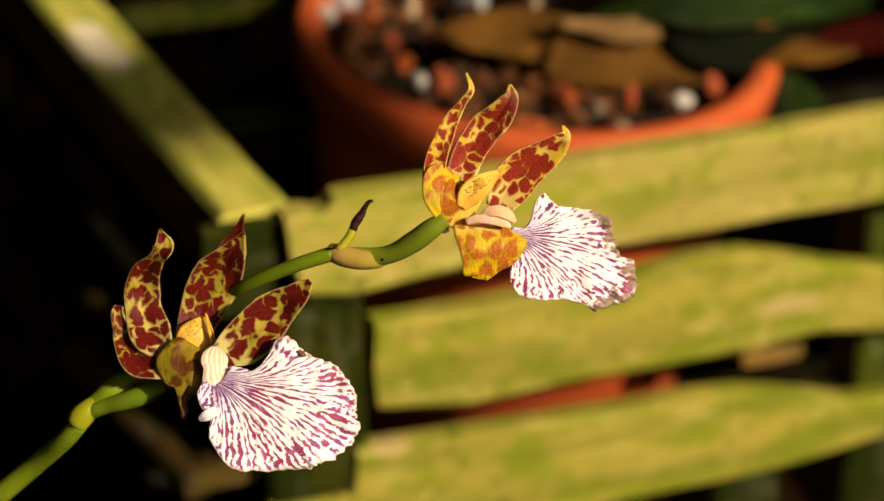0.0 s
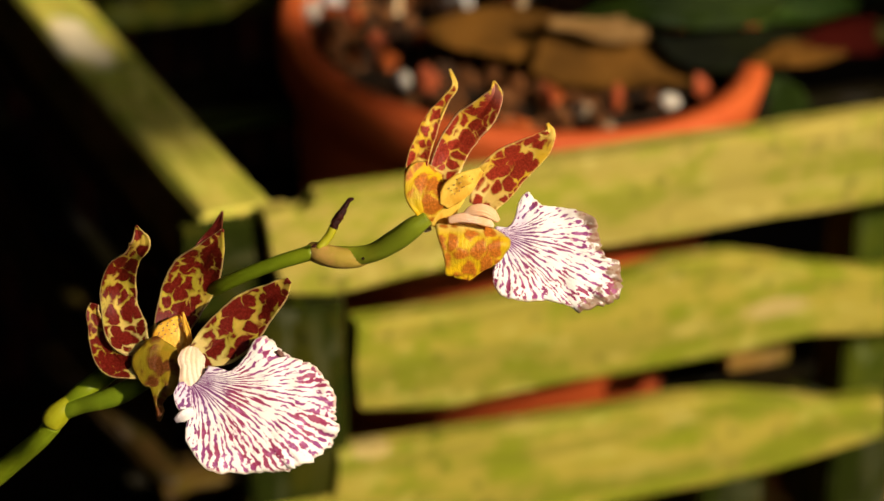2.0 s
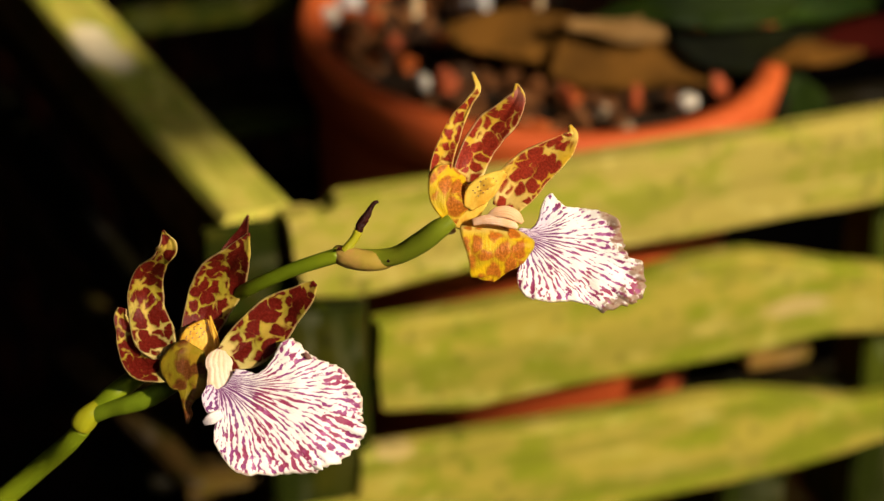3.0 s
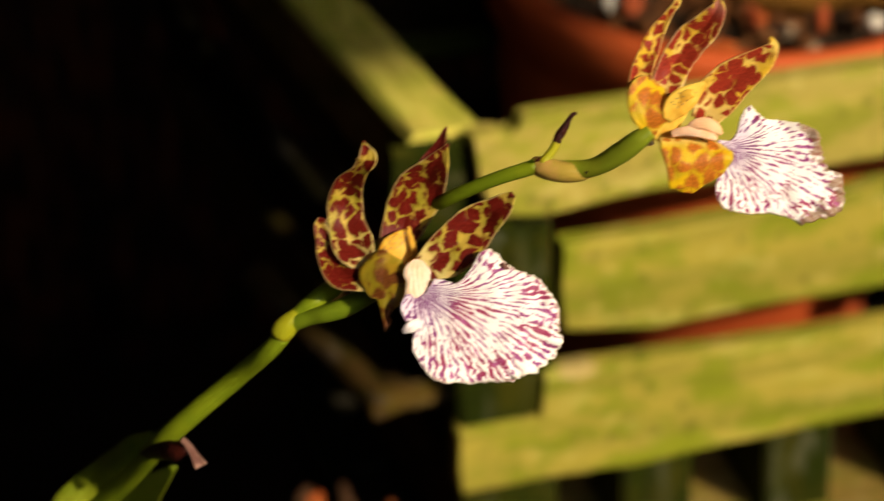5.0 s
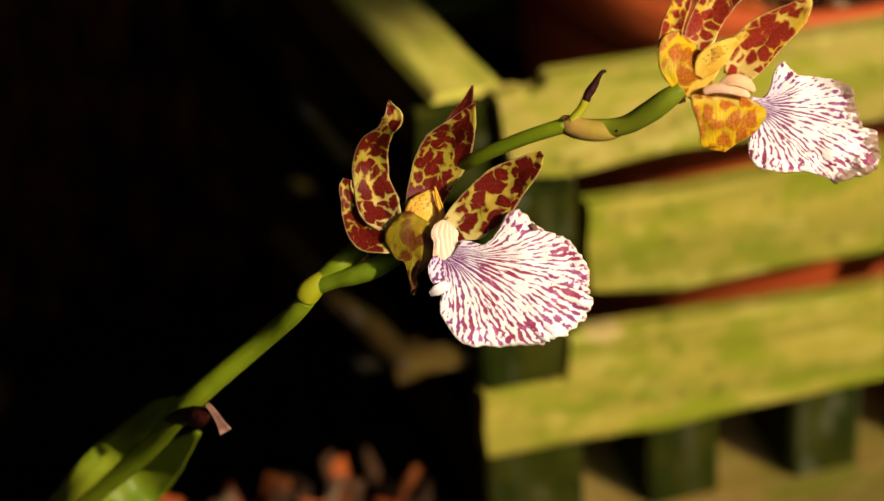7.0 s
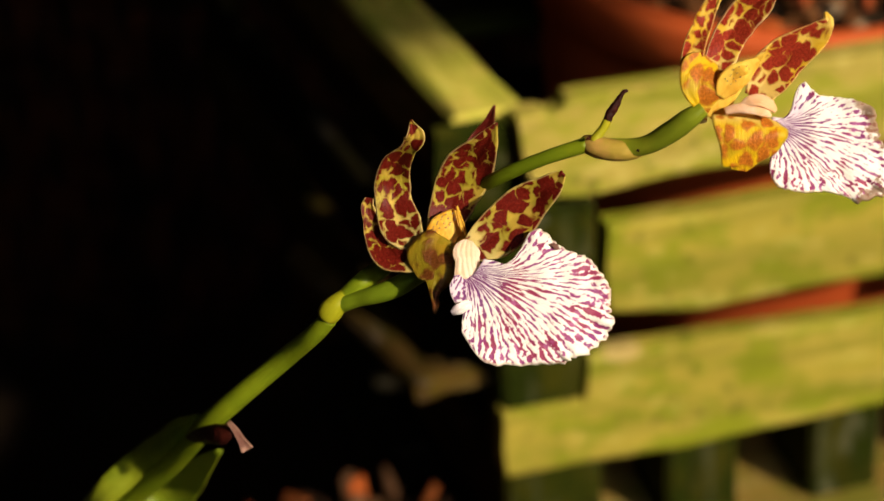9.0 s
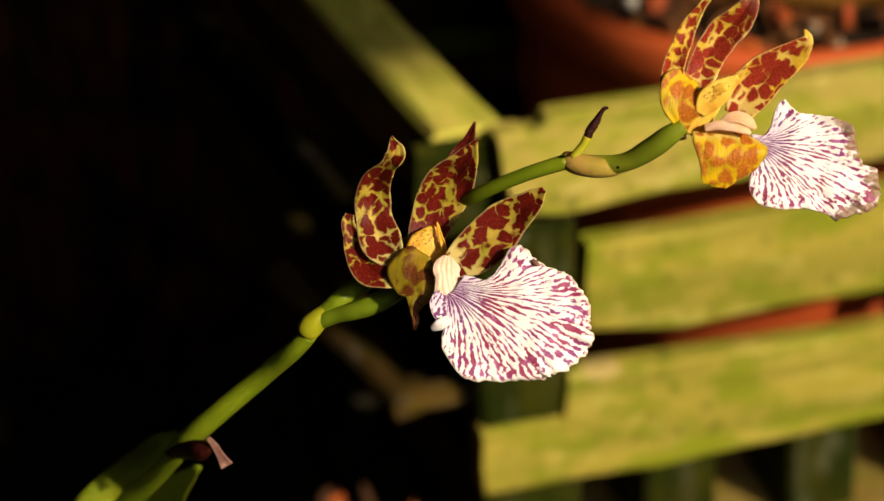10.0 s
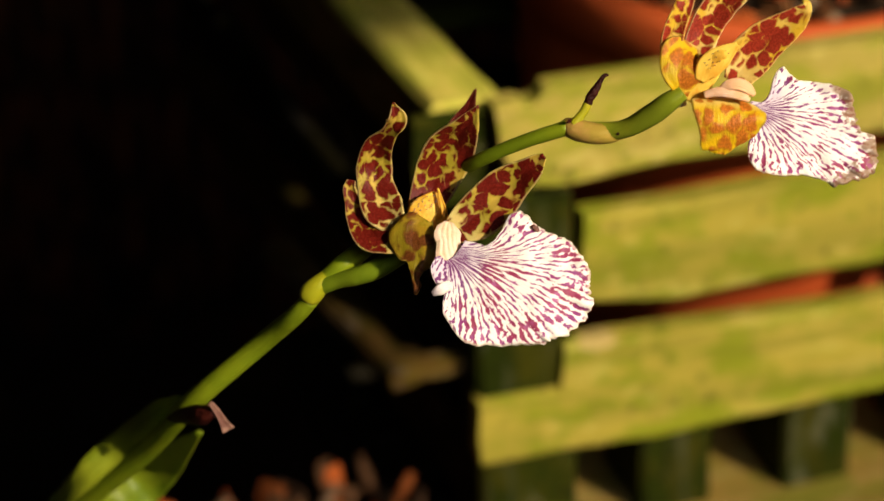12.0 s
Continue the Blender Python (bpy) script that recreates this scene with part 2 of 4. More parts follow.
LIP_WIDE = lip_material("veined_lip", 1.8, -0.06, (-51.5, -26.6), None)
LIP_PALE = lip_material("pale_veined_lip", 1.8, -0.15, (11.0, 4.0), (25.0, 9.0))
PETAL_WHITE = plain_plant("white_petal", (0.84, 0.78, 0.72), (0.78, 0.66, 0.70), 300.0, 0.5, 0.25)
CREAM = plain_plant("cream_callus", (0.76, 0.54, 0.32), (0.80, 0.60, 0.44), 150.0, 0.4, 0.2)
PEACH = plain_plant("peach_callus", (0.86, 0.50, 0.26), (0.88, 0.60, 0.42), 200.0, 0.4, 0.3, (1, 1, 1), 0.08, sheen=0.16)
HOOD_GOLD = plain_plant("golden_column", (0.86, 0.58, 0.09), (0.82, 0.44, 0.05), 300.0, 0.45, 0.3, (1.6, 0.7, 1), 0.15, sheen=0.16)
HOOD = plain_plant("spotted_column", (0.80, 0.50, 0.065), (0.68, 0.32, 0.03), 300.0, 0.45, 0.3, (1.6, 0.7, 1), 0.15, sheen=0.16)
STEM = plain_plant("green_stem", (0.135, 0.185, 0.008), (0.19, 0.235, 0.010), 40.0, 0.36, 0.25, (1, 1, 1), 0.12, sheen=0.16)
# sunlit and deeper copies of one stalk green: light put into the colours
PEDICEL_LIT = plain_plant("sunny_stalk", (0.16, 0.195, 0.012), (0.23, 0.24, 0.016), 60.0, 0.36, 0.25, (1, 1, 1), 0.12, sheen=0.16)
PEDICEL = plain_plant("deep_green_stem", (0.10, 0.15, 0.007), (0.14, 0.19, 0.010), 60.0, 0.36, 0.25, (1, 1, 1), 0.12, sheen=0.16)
NODE = plain_plant("yellow_green_node", (0.24, 0.24, 0.010), (0.32, 0.29, 0.014), 80.0, 0.36, 0.1, (1, 1, 1), 0.15, sheen=0.16)
TAN_BRACT = plain_plant("tan_bract", (0.48, 0.26, 0.075), (0.36, 0.25, 0.04), 130.0, 0.42, 0.2, (1, 1, 1), 0.2, sheen=0.16)
DRY_BUD = plain_plant("dried_bud", (0.016, 0.003, 0.002), (0.040, 0.006, 0.003), 260.0, 0.5, 0.0, (1, 1, 1), 0.6, sheen=0.1)
DRY_PINK = plain_plant("dry_pink_tip", (0.30, 0.16, 0.11), (0.14, 0.055, 0.04), 160.0, 0.6, 0.15)
LEAF_FRESH = plain_plant("fresh_leaf", (0.10, 0.155, 0.007), (0.21, 0.24, 0.014), 30.0, 0.45, 0.35, (1, 1, 1), 0.2, sheen=0.16)
LEAF_LIME = plain_plant("lime_leaf", (0.07, 0.15, 0.012), (0.11, 0.20, 0.02), 14.0, 0.45, 0.2, (1, 1, 1), 0.2)
DULL_RED = plain_plant("dull_red_shape", (0.016, 0.001, 0.0005), (0.024, 0.002, 0.001), 14.0, 0.8, 0.1, (1, 1, 1), 0.2, sheen=0.02)
PALE_ROOT = plain_plant("pale_root", (0.30, 0.19, 0.09), (0.42, 0.30, 0.17), 60.0, 0.8, 0.0, (1, 1, 1), 0.4)
LEAF_DRY = plain_plant("withered_leaf", (0.105, 0.044, 0.006), (0.060, 0.025, 0.003), 40.0, 0.8, 0.1, (1, 4, 1), 0.5, sheen=0.06)
# lit copy of LEAF_DRY: sunlight on the fold put into the colour
LEAF_DRY_LIT = plain_plant("lit_withered_leaf", (0.19, 0.105, 0.036), (0.125, 0.066, 0.020), 40.0, 0.8, 0.1, (1, 4, 1), 0.5, sheen=0.06)
# near-black colour for the sheet that stands in for shade
SHADE_SHEET = plain_plant("shade_sheet", (0.0025, 0.003, 0.001), (0.005, 0.006, 0.001), 30.0, 0.7, 0.05, (1, 1, 1), 0.2, sheen=0.03)
# leaf green with the shade put into its colour
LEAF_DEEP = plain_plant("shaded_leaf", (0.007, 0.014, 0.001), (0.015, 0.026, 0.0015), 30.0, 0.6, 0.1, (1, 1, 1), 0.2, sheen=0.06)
WOOD = wood_material("algae_wood", (0.275, 0.222, 0.030), (0.165, 0.178, 0.009), (0.075, 0.075, 0.008), 0.50, ((0.190, -0.0765, 0.018, 0.004), (0.038, -0.106, 0.007, 0.004)))
# WOOD in near black: shade behind and under the planter put into the colour
WOOD_DARK = wood_material("near_black_wood", (0.012, 0.008, 0.0028), (0.007, 0.006, 0.0018), (0.004, 0.003, 0.001), 0.55, (), 0.02)
# darker WOOD for shaded side faces, the shade put into the colour
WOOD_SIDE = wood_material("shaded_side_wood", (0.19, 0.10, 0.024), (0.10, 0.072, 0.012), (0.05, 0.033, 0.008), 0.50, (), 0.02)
# darker, browner copy of WOOD for the short rail end
WOOD_RAIL_END = wood_material("rail_end_wood", (0.075, 0.042, 0.009), (0.056, 0.040, 0.004), (0.022, 0.014, 0.003), 0.5, (), 0.04)
# darker still for the low side slats, shade again in the colour
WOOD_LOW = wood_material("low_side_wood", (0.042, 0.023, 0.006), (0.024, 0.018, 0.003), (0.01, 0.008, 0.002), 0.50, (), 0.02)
WOOD_GREEN = wood_material("green_wood", (0.50, 0.41, 0.075), (0.37, 0.36, 0.045), (0.17, 0.17, 0.022), 0.50, ((0.160, 0.017, 0.030, 0.009),), 0.12, 1, (0.78, 0.66, 0.46))
# dark green wood; shade on posts, blocks and inner rails is in the colour
WOOD_DIM = wood_material("dim_green_wood", (0.028, 0.027, 0.002), (0.012, 0.017, 0.001), (0.005, 0.006, 0.001), 0.5, (), 0.04)
# half as dark: dims the far post, paints the corner post's edge highlight
WOOD_HALF_DIM = wood_material("half_dim_wood", (0.05, 0.06, 0.004), (0.03, 0.042, 0.003), (0.02, 0.025, 0.002), 0.5, (), 0.04)
WOOD_BROWN = wood_material("brown_wood", (0.20, 0.128, 0.026), (0.125, 0.118, 0.013), (0.09, 0.06, 0.014), 0.44)
# WOOD's sunlit copy for the top front slat, brightness put into the colour
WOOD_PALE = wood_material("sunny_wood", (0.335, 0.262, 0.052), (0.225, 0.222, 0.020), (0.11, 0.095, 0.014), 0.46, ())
CLAY = clay_material("terracotta", (0.38, 0.055, 0.008), (0.44, 0.078, 0.013), (0.44, 0.16, 0.07))
CHIPS = chip_material("bark_and_stones", ((0.0, (0.085, 0.028, 0.006)), (0.22, (0.15, 0.05, 0.012)), (0.40, (0.02, 0.008, 0.003)), (0.54, (0.34, 0.070, 0.012)), (0.66, (0.17, 0.065, 0.02)), (0.80, (0.30, 0.21, 0.13)), (0.85, (0.03, 0.012, 0.004))))
# darker copy of the pot's clay for the broken crocks
CROCK = clay_material("darker_clay", (0.20, 0.032, 0.006), (0.27, 0.05, 0.010), (0.24, 0.09, 0.04))
STONE = chip_material("pale_stone", ((0.0, (0.62, 0.55, 0.44)), (0.5, (0.50, 0.46, 0.42))), 60.0)
SHARD = chip_material("clay_shards", ((0.0, (0.22, 0.042, 0.008)), (0.26, (0.05, 0.022, 0.009)), (0.42, (0.14, 0.035, 0.007)), (0.60, (0.10, 0.06, 0.035)), (0.74, (0.02, 0.009, 0.004)), (0.84, (0.26, 0.055, 0.010))), 60.0, 0.9)
# near-black wicker, earth and boards: background shade put into the colours
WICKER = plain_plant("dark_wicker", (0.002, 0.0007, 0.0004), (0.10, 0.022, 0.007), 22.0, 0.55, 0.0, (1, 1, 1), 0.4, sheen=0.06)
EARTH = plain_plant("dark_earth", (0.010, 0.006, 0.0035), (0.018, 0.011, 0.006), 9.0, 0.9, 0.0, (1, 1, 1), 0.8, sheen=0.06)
BLOCKER = plain_plant("blocker_boards", (0.010, 0.007, 0.005), (0.02, 0.013, 0.008), 5.0, 0.85, 0.0, (1, 1, 0.1), 0.4, sheen=0.06)


# ---- mesh tools ----
def part(name, bm, material, parent, label="", smooth=True, matrix=None):
    me = bpy.data.meshes.new(name)
    bmesh.ops.recalc_face_normals(bm, faces=bm.faces)
    bm.to_mesh(me)
    bm.free()
    me.materials.append(material)
    if smooth:
        me.shade_smooth()
    ob = new(name, me)
    if parent:
        ob.parent = parent
    if matrix is not None:
        ob.matrix_basis = matrix
    return tagged(ob, label)


def thing(name, matrix, label, category, group="", kind=""):
    ob = new(name)
    ob.empty_display_size = 0.02
    ob.matrix_basis = matrix
    return tagged(ob, label, category, group, kind)


def spline(rows, count):
    """Points on a smooth curve through the rows, evenly in the row's number."""
    rows = [np.array(r, float) for r in rows]
    rows = [2 * rows[0] - rows[1], *rows, 2 * rows[-1] - rows[-2]]
    out = []
    for i in range(count):
        f = i / (count - 1) * (len(rows) - 3)
        k = min(int(f), len(rows) - 4)
        f -= k
        p0, p1, p2, p3 = rows[k : k + 4]
        out.append(0.5 * (2 * p1 + (p2 - p0) * f + (2 * p0 - 5 * p1 + 4 * p2 - p3) * f * f + (3 * p1 - p0 - 3 * p2 + p3) * f**3))
    return out


MM = 0.001


def tube(path, radii, sides=14, count=None, flat=1.0, bumps=0.0):
    """A round stalk along a path in millimetres, its ends rounded off."""
    bm = bmesh.new()
    count = count or 8 * len(path)
    rows = spline([(*p, r) for p, r in zip(path, radii)], count)
    rings, across = [], Vector((0.3, 0.2, 1))
    for i, row in enumerate(rows):
        p, r = Vector(row[:3]), max(row[3], 0.02)
        a, b = rows[max(i - 1, 0)][:3], rows[min(i + 1, count - 1)][:3]
        t = Vector(b - a).normalized()
        n = t.cross(across).normalized()
        across = n.cross(t).normalized()
        ring = []
        for k in range(sides):
            w = 2 * math.pi * k / sides
            rr = r * (1 + bumps * noise.noise(Vector((math.cos(w), math.sin(w), i * 0.35)) * 1.3))
            ring.append(bm.verts.new((p + (n * math.cos(w) + across * math.sin(w) * flat) * rr) * MM))
        rings.append(ring)
    for lo, hi in zip(rings, rings[1:]):
        for k in range(sides):
            bm.faces.new((lo[k], lo[(k + 1) % sides], hi[(k + 1) % sides], hi[k]))
    bm.faces.new(rings[0][::-1])
    bm.faces.new(rings[-1])
    return bm


def blade(name, parent, material, mid, widths, label="", face=(0, 0, 1), cup=0.2, ruffle=0.5, keel=0.06, thick=0.55, seed=0, n=30, m=13, pleat=0.0):
    """A petal or leaf: a midrib in millimetres, half-widths to its left and right, cupped across and ruffled at the rim."""
    bm = bmesh.new()
    size, span = bm.loops.layers.uv.new("size"), bm.loops.layers.uv.new("span")
    rows = spline([(*p, *w) for p, w in zip(mid, widths)], n)
    face = Vector(face).normalized()
    grid, spot, length = [], {}, 0.0
    for i, row in enumerate(rows):
        p = Vector(row[:3])
        a, b = Vector(rows[max(i - 1, 0)][:3]), Vector(rows[min(i + 1, n - 1)][:3])
        if i:
            length += (p - Vector(rows[i - 1][:3])).length
        t = (b - a).normalized()
        side = t.cross(face).normalized()
        up = side.cross(t).normalized()
        line = []
        for j in range(m):
            s = 2 * j / (m - 1) - 1
            w = max(row[3] if s < 0 else row[4], 0.05)
            wave = (noise.noise(Vector((seed * 7.3 + s * 1.5, length * 0.11, seed))) + 0.6 * noise.noise(Vector((seed * 2.3 + s * 2.2, length * 0.33, seed)))) * 1.5 * ruffle * abs(s) ** 2
            lift = cup * w * (abs(s) ** 2.2) - keel * w * math.exp(-((s / 0.22) ** 2)) + wave + pleat * math.cos(s * 5.5 * math.pi)
            rim = 1 + 0.05 * noise.noise(Vector((seed * 3.1, length * 0.35, s * 2)))
            v = bm.verts.new((p + side * (s * w * rim) + up * lift) * MM)
            spot[v] = ((s * w + seed * 31.0, length), (s, i / (n - 1)))
            line.append(v)
        grid.append(line)
    for lo, hi in zip(grid, grid[1:]):
        for j in range(m - 1):
            f = bm.faces.new((lo[j], lo[j + 1], hi[j + 1], hi[j]))
            for l in f.loops:
                l[size].uv, l[span].uv = spot[l.vert]
    ob = part(name, bm, material, parent, label)
    mod = ob.modifiers.new("thickness", "SOLIDIFY")
    mod.thickness, mod.offset = thick * MM, 0
    return ob


def lip(name, parent, material, base, outline, flow, dome, curl, label, tilt, seed, ruffle, na=170, nr=40):
    """The fan-shaped lip: rays bow out of the claw to a lobed rim; the whole is domed, tilted and ruffled.
    flow: how far along the rim, where the ray leaves the claw, and the point that it bows towards."""
    bm = bmesh.new()
    fan, size = bm.loops.layers.uv.new("fan"), bm.loops.layers.uv.new("size")
    rim = spline(outline, na)
    keys = [row[0] for row in flow]
    grid, spot, along = [], {}, 0.0
    for i, end in enumerate(rim):
        if i:
            along += float(np.linalg.norm(end - rim[i - 1]))
        root_x, root_y, bow_x, bow_y = [np.interp(i / (na - 1), keys, [row[k] for row in flow]) for k in (1, 2, 3, 4)]
        root, bow = np.array((root_x, root_y)), np.array((bow_x, bow_y))
        end = root + (end - root) * (1 + 0.036 * noise.noise(Vector((along * 0.8, seed, 0))) + 0.022 * noise.noise(Vector((along * 2.1, seed, 5))))
        line = []
        for j in range(nr):
            t = j / (nr - 1)
            p = (1 - t) ** 2 * root + 2 * t * (1 - t) * bow + t * t * end
            x, y = p[0] - base[0], p[1] - base[1]
            reach = min(math.hypot(x, y) / 30.0, 1.0)
            wave = noise.noise(Vector((x * 0.12, y * 0.12, seed))) * 2.0 + t * t * noise.noise(Vector((x * 0.3, y * 0.3, seed + 4))) * 2.2
            wave += 0.9 * t**6 * noise.noise(Vector((along * 0.5, t, seed + 9))) + 0.35 * t**8 * math.sin(along * 2.1)
            z = dome * math.sin(reach * math.pi * 0.62) - curl * t**5 * reach + wave * ruffle * reach + x * tilt[0] + y * tilt[1]
            v = bm.verts.new((p[0] * MM, p[1] * MM, (base[2] + z) * MM))
            spot[v] = ((along, t), (p[0], p[1]))
            line.append(v)
        grid.append(line)
    for lo, hi in zip(grid, grid[1:]):
        for j in range(nr - 1):
            f = bm.faces.new((lo[j], lo[j + 1], hi[j + 1], hi[j]))
            for l in f.loops:
                l[fan].uv, l[size].uv = spot[l.vert]
    ob = part(name, bm, material, parent, label)
    mod = ob.modifiers.new("thickness", "SOLIDIFY")
    mod.thickness, mod.offset = 0.5 * MM, 0
    return ob


def lump(radii, at, turn=(0, 0, 0), rough=0.15, level=3, seed=0):
    """A rounded, uneven little body, in millimetres."""
    bm = bmesh.new()
    bmesh.ops.create_icosphere(bm, subdivisions=level, radius=1)
    m = pose(at[0], at[1], at[2], *turn)
    for v in bm.verts:
        k = 1 + rough * noise.noise(v.co * 1.7 + Vector((seed * 5.1, seed, 0)))
        v.co = (m @ Vector((v.co.x * radii[0] * k, v.co.y * radii[1] * k, v.co.z * radii[2] * k))) * MM
    return bm


def board(profile, thick, steps=40, worn=0.6, seed=0, back=0.0, slant=0.0):
    """A sawn lath: rows of (along, top, bottom) in millimetres, its front at 0, its edges rounded and worn."""
    bm = bmesh.new()
    at = [r[0] for r in profile]
    rings = []
    for i in range(steps + 1):
        x = at[0] + (at[-1] - at[0]) * i / steps
        top, low = np.interp(x, at, [r[1] for r in profile]), np.interp(x, at, [r[2] for r in profile])
        e = 2.2
        ring = []
        for k, (y, z) in enumerate(((0, low + e), (0, (low + top) / 2), (0, top - e), (e * 0.3, top - e * 0.3), (e, top), (thick / 2, top), (thick - e, top), (thick, top - e), (thick, low + e), (thick - e, low), (e, low), (e * 0.3, low + e * 0.3))):
            q = Vector((x * 0.03, y * 0.11 + seed * 9.1, z * 0.05))
            jit = noise.noise(q) * worn
            jut = noise.noise(q * 3 + Vector((0, 0, 4))) * worn * 0.5
            cut = (2.0 if i in (0, steps) else 0.0) * (1 if x > (at[0] + at[-1]) / 2 else -1)
            skew = slant * (top - z) / (top - low) * (1 - i / steps) ** 3
            ring.append(bm.verts.new(((x + skew - cut * (0.4 if k in (1, 5, 8) else 1.0)) * MM, (y + jut + back) * MM, (z + jit) * MM)))
        rings.append(ring)
    n = 12
    for lo, hi in zip(rings, rings[1:]):
        for k in range(n):
            bm.faces.new((lo[k], lo[(k + 1) % n], hi[(k + 1) % n], hi[k]))
    bm.faces.new(rings[0][::-1])
    bm.faces.new(rings[-1])
    return bm


def lathe(profile, sides=72, wobble=0.0):
    bm = bmesh.new()
    rings = []
    for r, z in profile:
        rings.append([bm.verts.new((r * MM * math.cos(2 * math.pi * k / sides) * (1 + wobble * noise.noise(Vector((math.cos(k), z * 0.02, r * 0.02)))), r * MM * math.sin(2 * math.pi * k / sides), z * MM)) for k in range(sides)])
    for lo, hi in zip(rings, rings[1:]):
        for k in range(sides):
            bm.faces.new((lo[k], lo[(k + 1) % sides], hi[(k + 1) % sides], hi[k]))
    bm.faces.new(rings[0][::-1])
    return bm


def slab(lo, hi, cuts=1, rough=0.0):
    """A box between two corners in metres."""
    bm = bmesh.new()
    bmesh.ops.create_cube(bm, size=1)
    if cuts > 1:
        bmesh.ops.subdivide_edges(bm, edges=bm.edges, cuts=cuts, use_grid_fill=True)
    for v in bm.verts:
        v.co = Vector([l + (h - l) * (c + 0.5) for c, l, h in zip(v.co, lo, hi)])
        if rough:
            v.co.z += rough * noise.noise(v.co * 9)
    return bm


# ---- an added shed, unseen: floor, walls and roof to keep light out ----
def setting(name, bm, material, label, smooth=False):
    ob = part(name, bm, material, None, label, smooth)
    return tagged(ob, "", "structure", "", "structure")


X0, X1, Y0, Y1, FLOOR, ROOF = -1.3, 2.54, -3.4, 1.7, -0.72, 1.75
setting("floor", slab((X0 - 0.1, Y0 - 0.1, FLOOR - 0.08), (X1 + 0.1, Y1 + 0.1, FLOOR), 30, 0.02), EARTH, "near-black earth floor of the added shed")
setting("added_wall_north", slab((X0 - 0.1, Y1, FLOOR), (X1 + 0.1, Y1 + 0.1, ROOF)), BLOCKER, "unseen dark wall added to keep light out")
setting("added_wall_south", slab((X0 - 0.1, Y0 - 0.1, FLOOR), (X1 + 0.1, Y0, ROOF)), BLOCKER, "unseen dark wall added to keep light out")
setting("added_wall_west", slab((X0 - 0.1, Y0, FLOOR), (X0, Y1, ROOF)), BLOCKER, "unseen dark wall added to keep light out")
setting("added_wall_east", slab((X1, Y0, FLOOR), (X1 + 0.1, Y1, ROOF)), BLOCKER, "unseen dark wall added to keep light out")
# the added roof blocks light over the back and the left; the rest is open to the sky
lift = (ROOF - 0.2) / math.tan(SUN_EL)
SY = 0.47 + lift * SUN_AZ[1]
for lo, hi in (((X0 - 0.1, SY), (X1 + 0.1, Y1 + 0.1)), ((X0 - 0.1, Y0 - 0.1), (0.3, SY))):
    setting("sun_block_roof", slab((*lo, ROOF), (*hi, ROOF + 0.03)), BLOCKER, "unseen dark roof added to block sun and sky, beside an open part")

# added, unseen laths over the roof opening, one with a wider end, throw bands of shade over the planter's far part
drop = (ROOF + 0.03 - 0.196) / math.tan(SUN_EL)
for lo, hi, x, y, turn in (((-1.0, -0.060), (0.035, 0.037), -0.120, 0.356, 23), ((0.035, -0.062), (0.108, 0.030), -0.120, 0.356, 23), ((0.142, -0.060), (1.2, 0.090), -0.110, 0.432, 19)):
    bar = setting("shade_lath", slab((*lo, 0), (*hi, 0.008)), BLOCKER, "unseen lath added to cast a band of shade")
    bar.matrix_basis = pose(x + drop * SUN_AZ[0], y + drop * SUN_AZ[1], ROOF + 0.03, 0, 0, turn)

# ---- the slatted planter on its bench ----
# local axes: x along the front, y to the back, z up from the front's rim
FRONT = pose(-0.0613, 0.2494, 0.2064, 0, 0, 19)
planter = thing("slatted_planter", FRONT, "weathered wooden slatted planter box filmed with green algae", "planter")
T = 12.0


def lath(profile, seed, material=WOOD, slant=0.0):
    return part("slat", board(profile, T, 130, seed=seed, slant=slant), material, planter, "", False)


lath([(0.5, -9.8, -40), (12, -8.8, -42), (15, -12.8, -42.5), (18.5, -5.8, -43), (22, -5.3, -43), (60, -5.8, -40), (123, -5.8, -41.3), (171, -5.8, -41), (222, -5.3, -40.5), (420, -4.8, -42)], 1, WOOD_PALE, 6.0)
lath([(31, -55, -89), (66, -56, -95), (107, -55, -93), (130, -54.5, -93.4), (150, -51.5, -93.6), (172, -52.5, -93.5), (194, -59, -92), (206, -63, -92), (233, -70, -96), (420, -75, -102)], 2)
# the lowest front slat is cut back to half its height at the corner post
part("slat", board([(-8, -123, -150), (23.4, -123, -149.5), (25, -105, -149.5), (60, -107, -151), (131, -109, -148), (153, -109, -148.5), (175, -111, -148.5), (199, -117.5, -147.4), (218, -123.5, -145), (242, -125, -141.5)], T, 150, 0.6, 3), WOOD, planter, "", False)
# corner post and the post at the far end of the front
for x, w, y, mat in ((-6, 36, 3, WOOD_DIM), (247, 22, 44, WOOD_HALF_DIM)):
    part("post", board([(-200.5, w, 0), (-46, w, 0)], 26, 20, 0.6, x), mat, planter, "dark green corner post, shade put into its colour" if x < 0 else "", False, pose(x * MM, y * MM, 0) @ pose(0, 0, 0, 0, -90, 0) @ pose(0, 0, 0, 180, 0, 0) @ pose(0, -26 * MM, 0))
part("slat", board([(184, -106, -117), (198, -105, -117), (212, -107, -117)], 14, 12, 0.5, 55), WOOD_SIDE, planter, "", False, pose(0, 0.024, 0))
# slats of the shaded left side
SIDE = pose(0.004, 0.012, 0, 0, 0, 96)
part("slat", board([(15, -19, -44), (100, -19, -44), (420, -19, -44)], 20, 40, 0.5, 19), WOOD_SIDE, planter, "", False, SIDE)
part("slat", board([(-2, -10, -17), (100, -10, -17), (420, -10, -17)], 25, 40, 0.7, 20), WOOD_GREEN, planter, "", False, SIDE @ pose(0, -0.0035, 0))
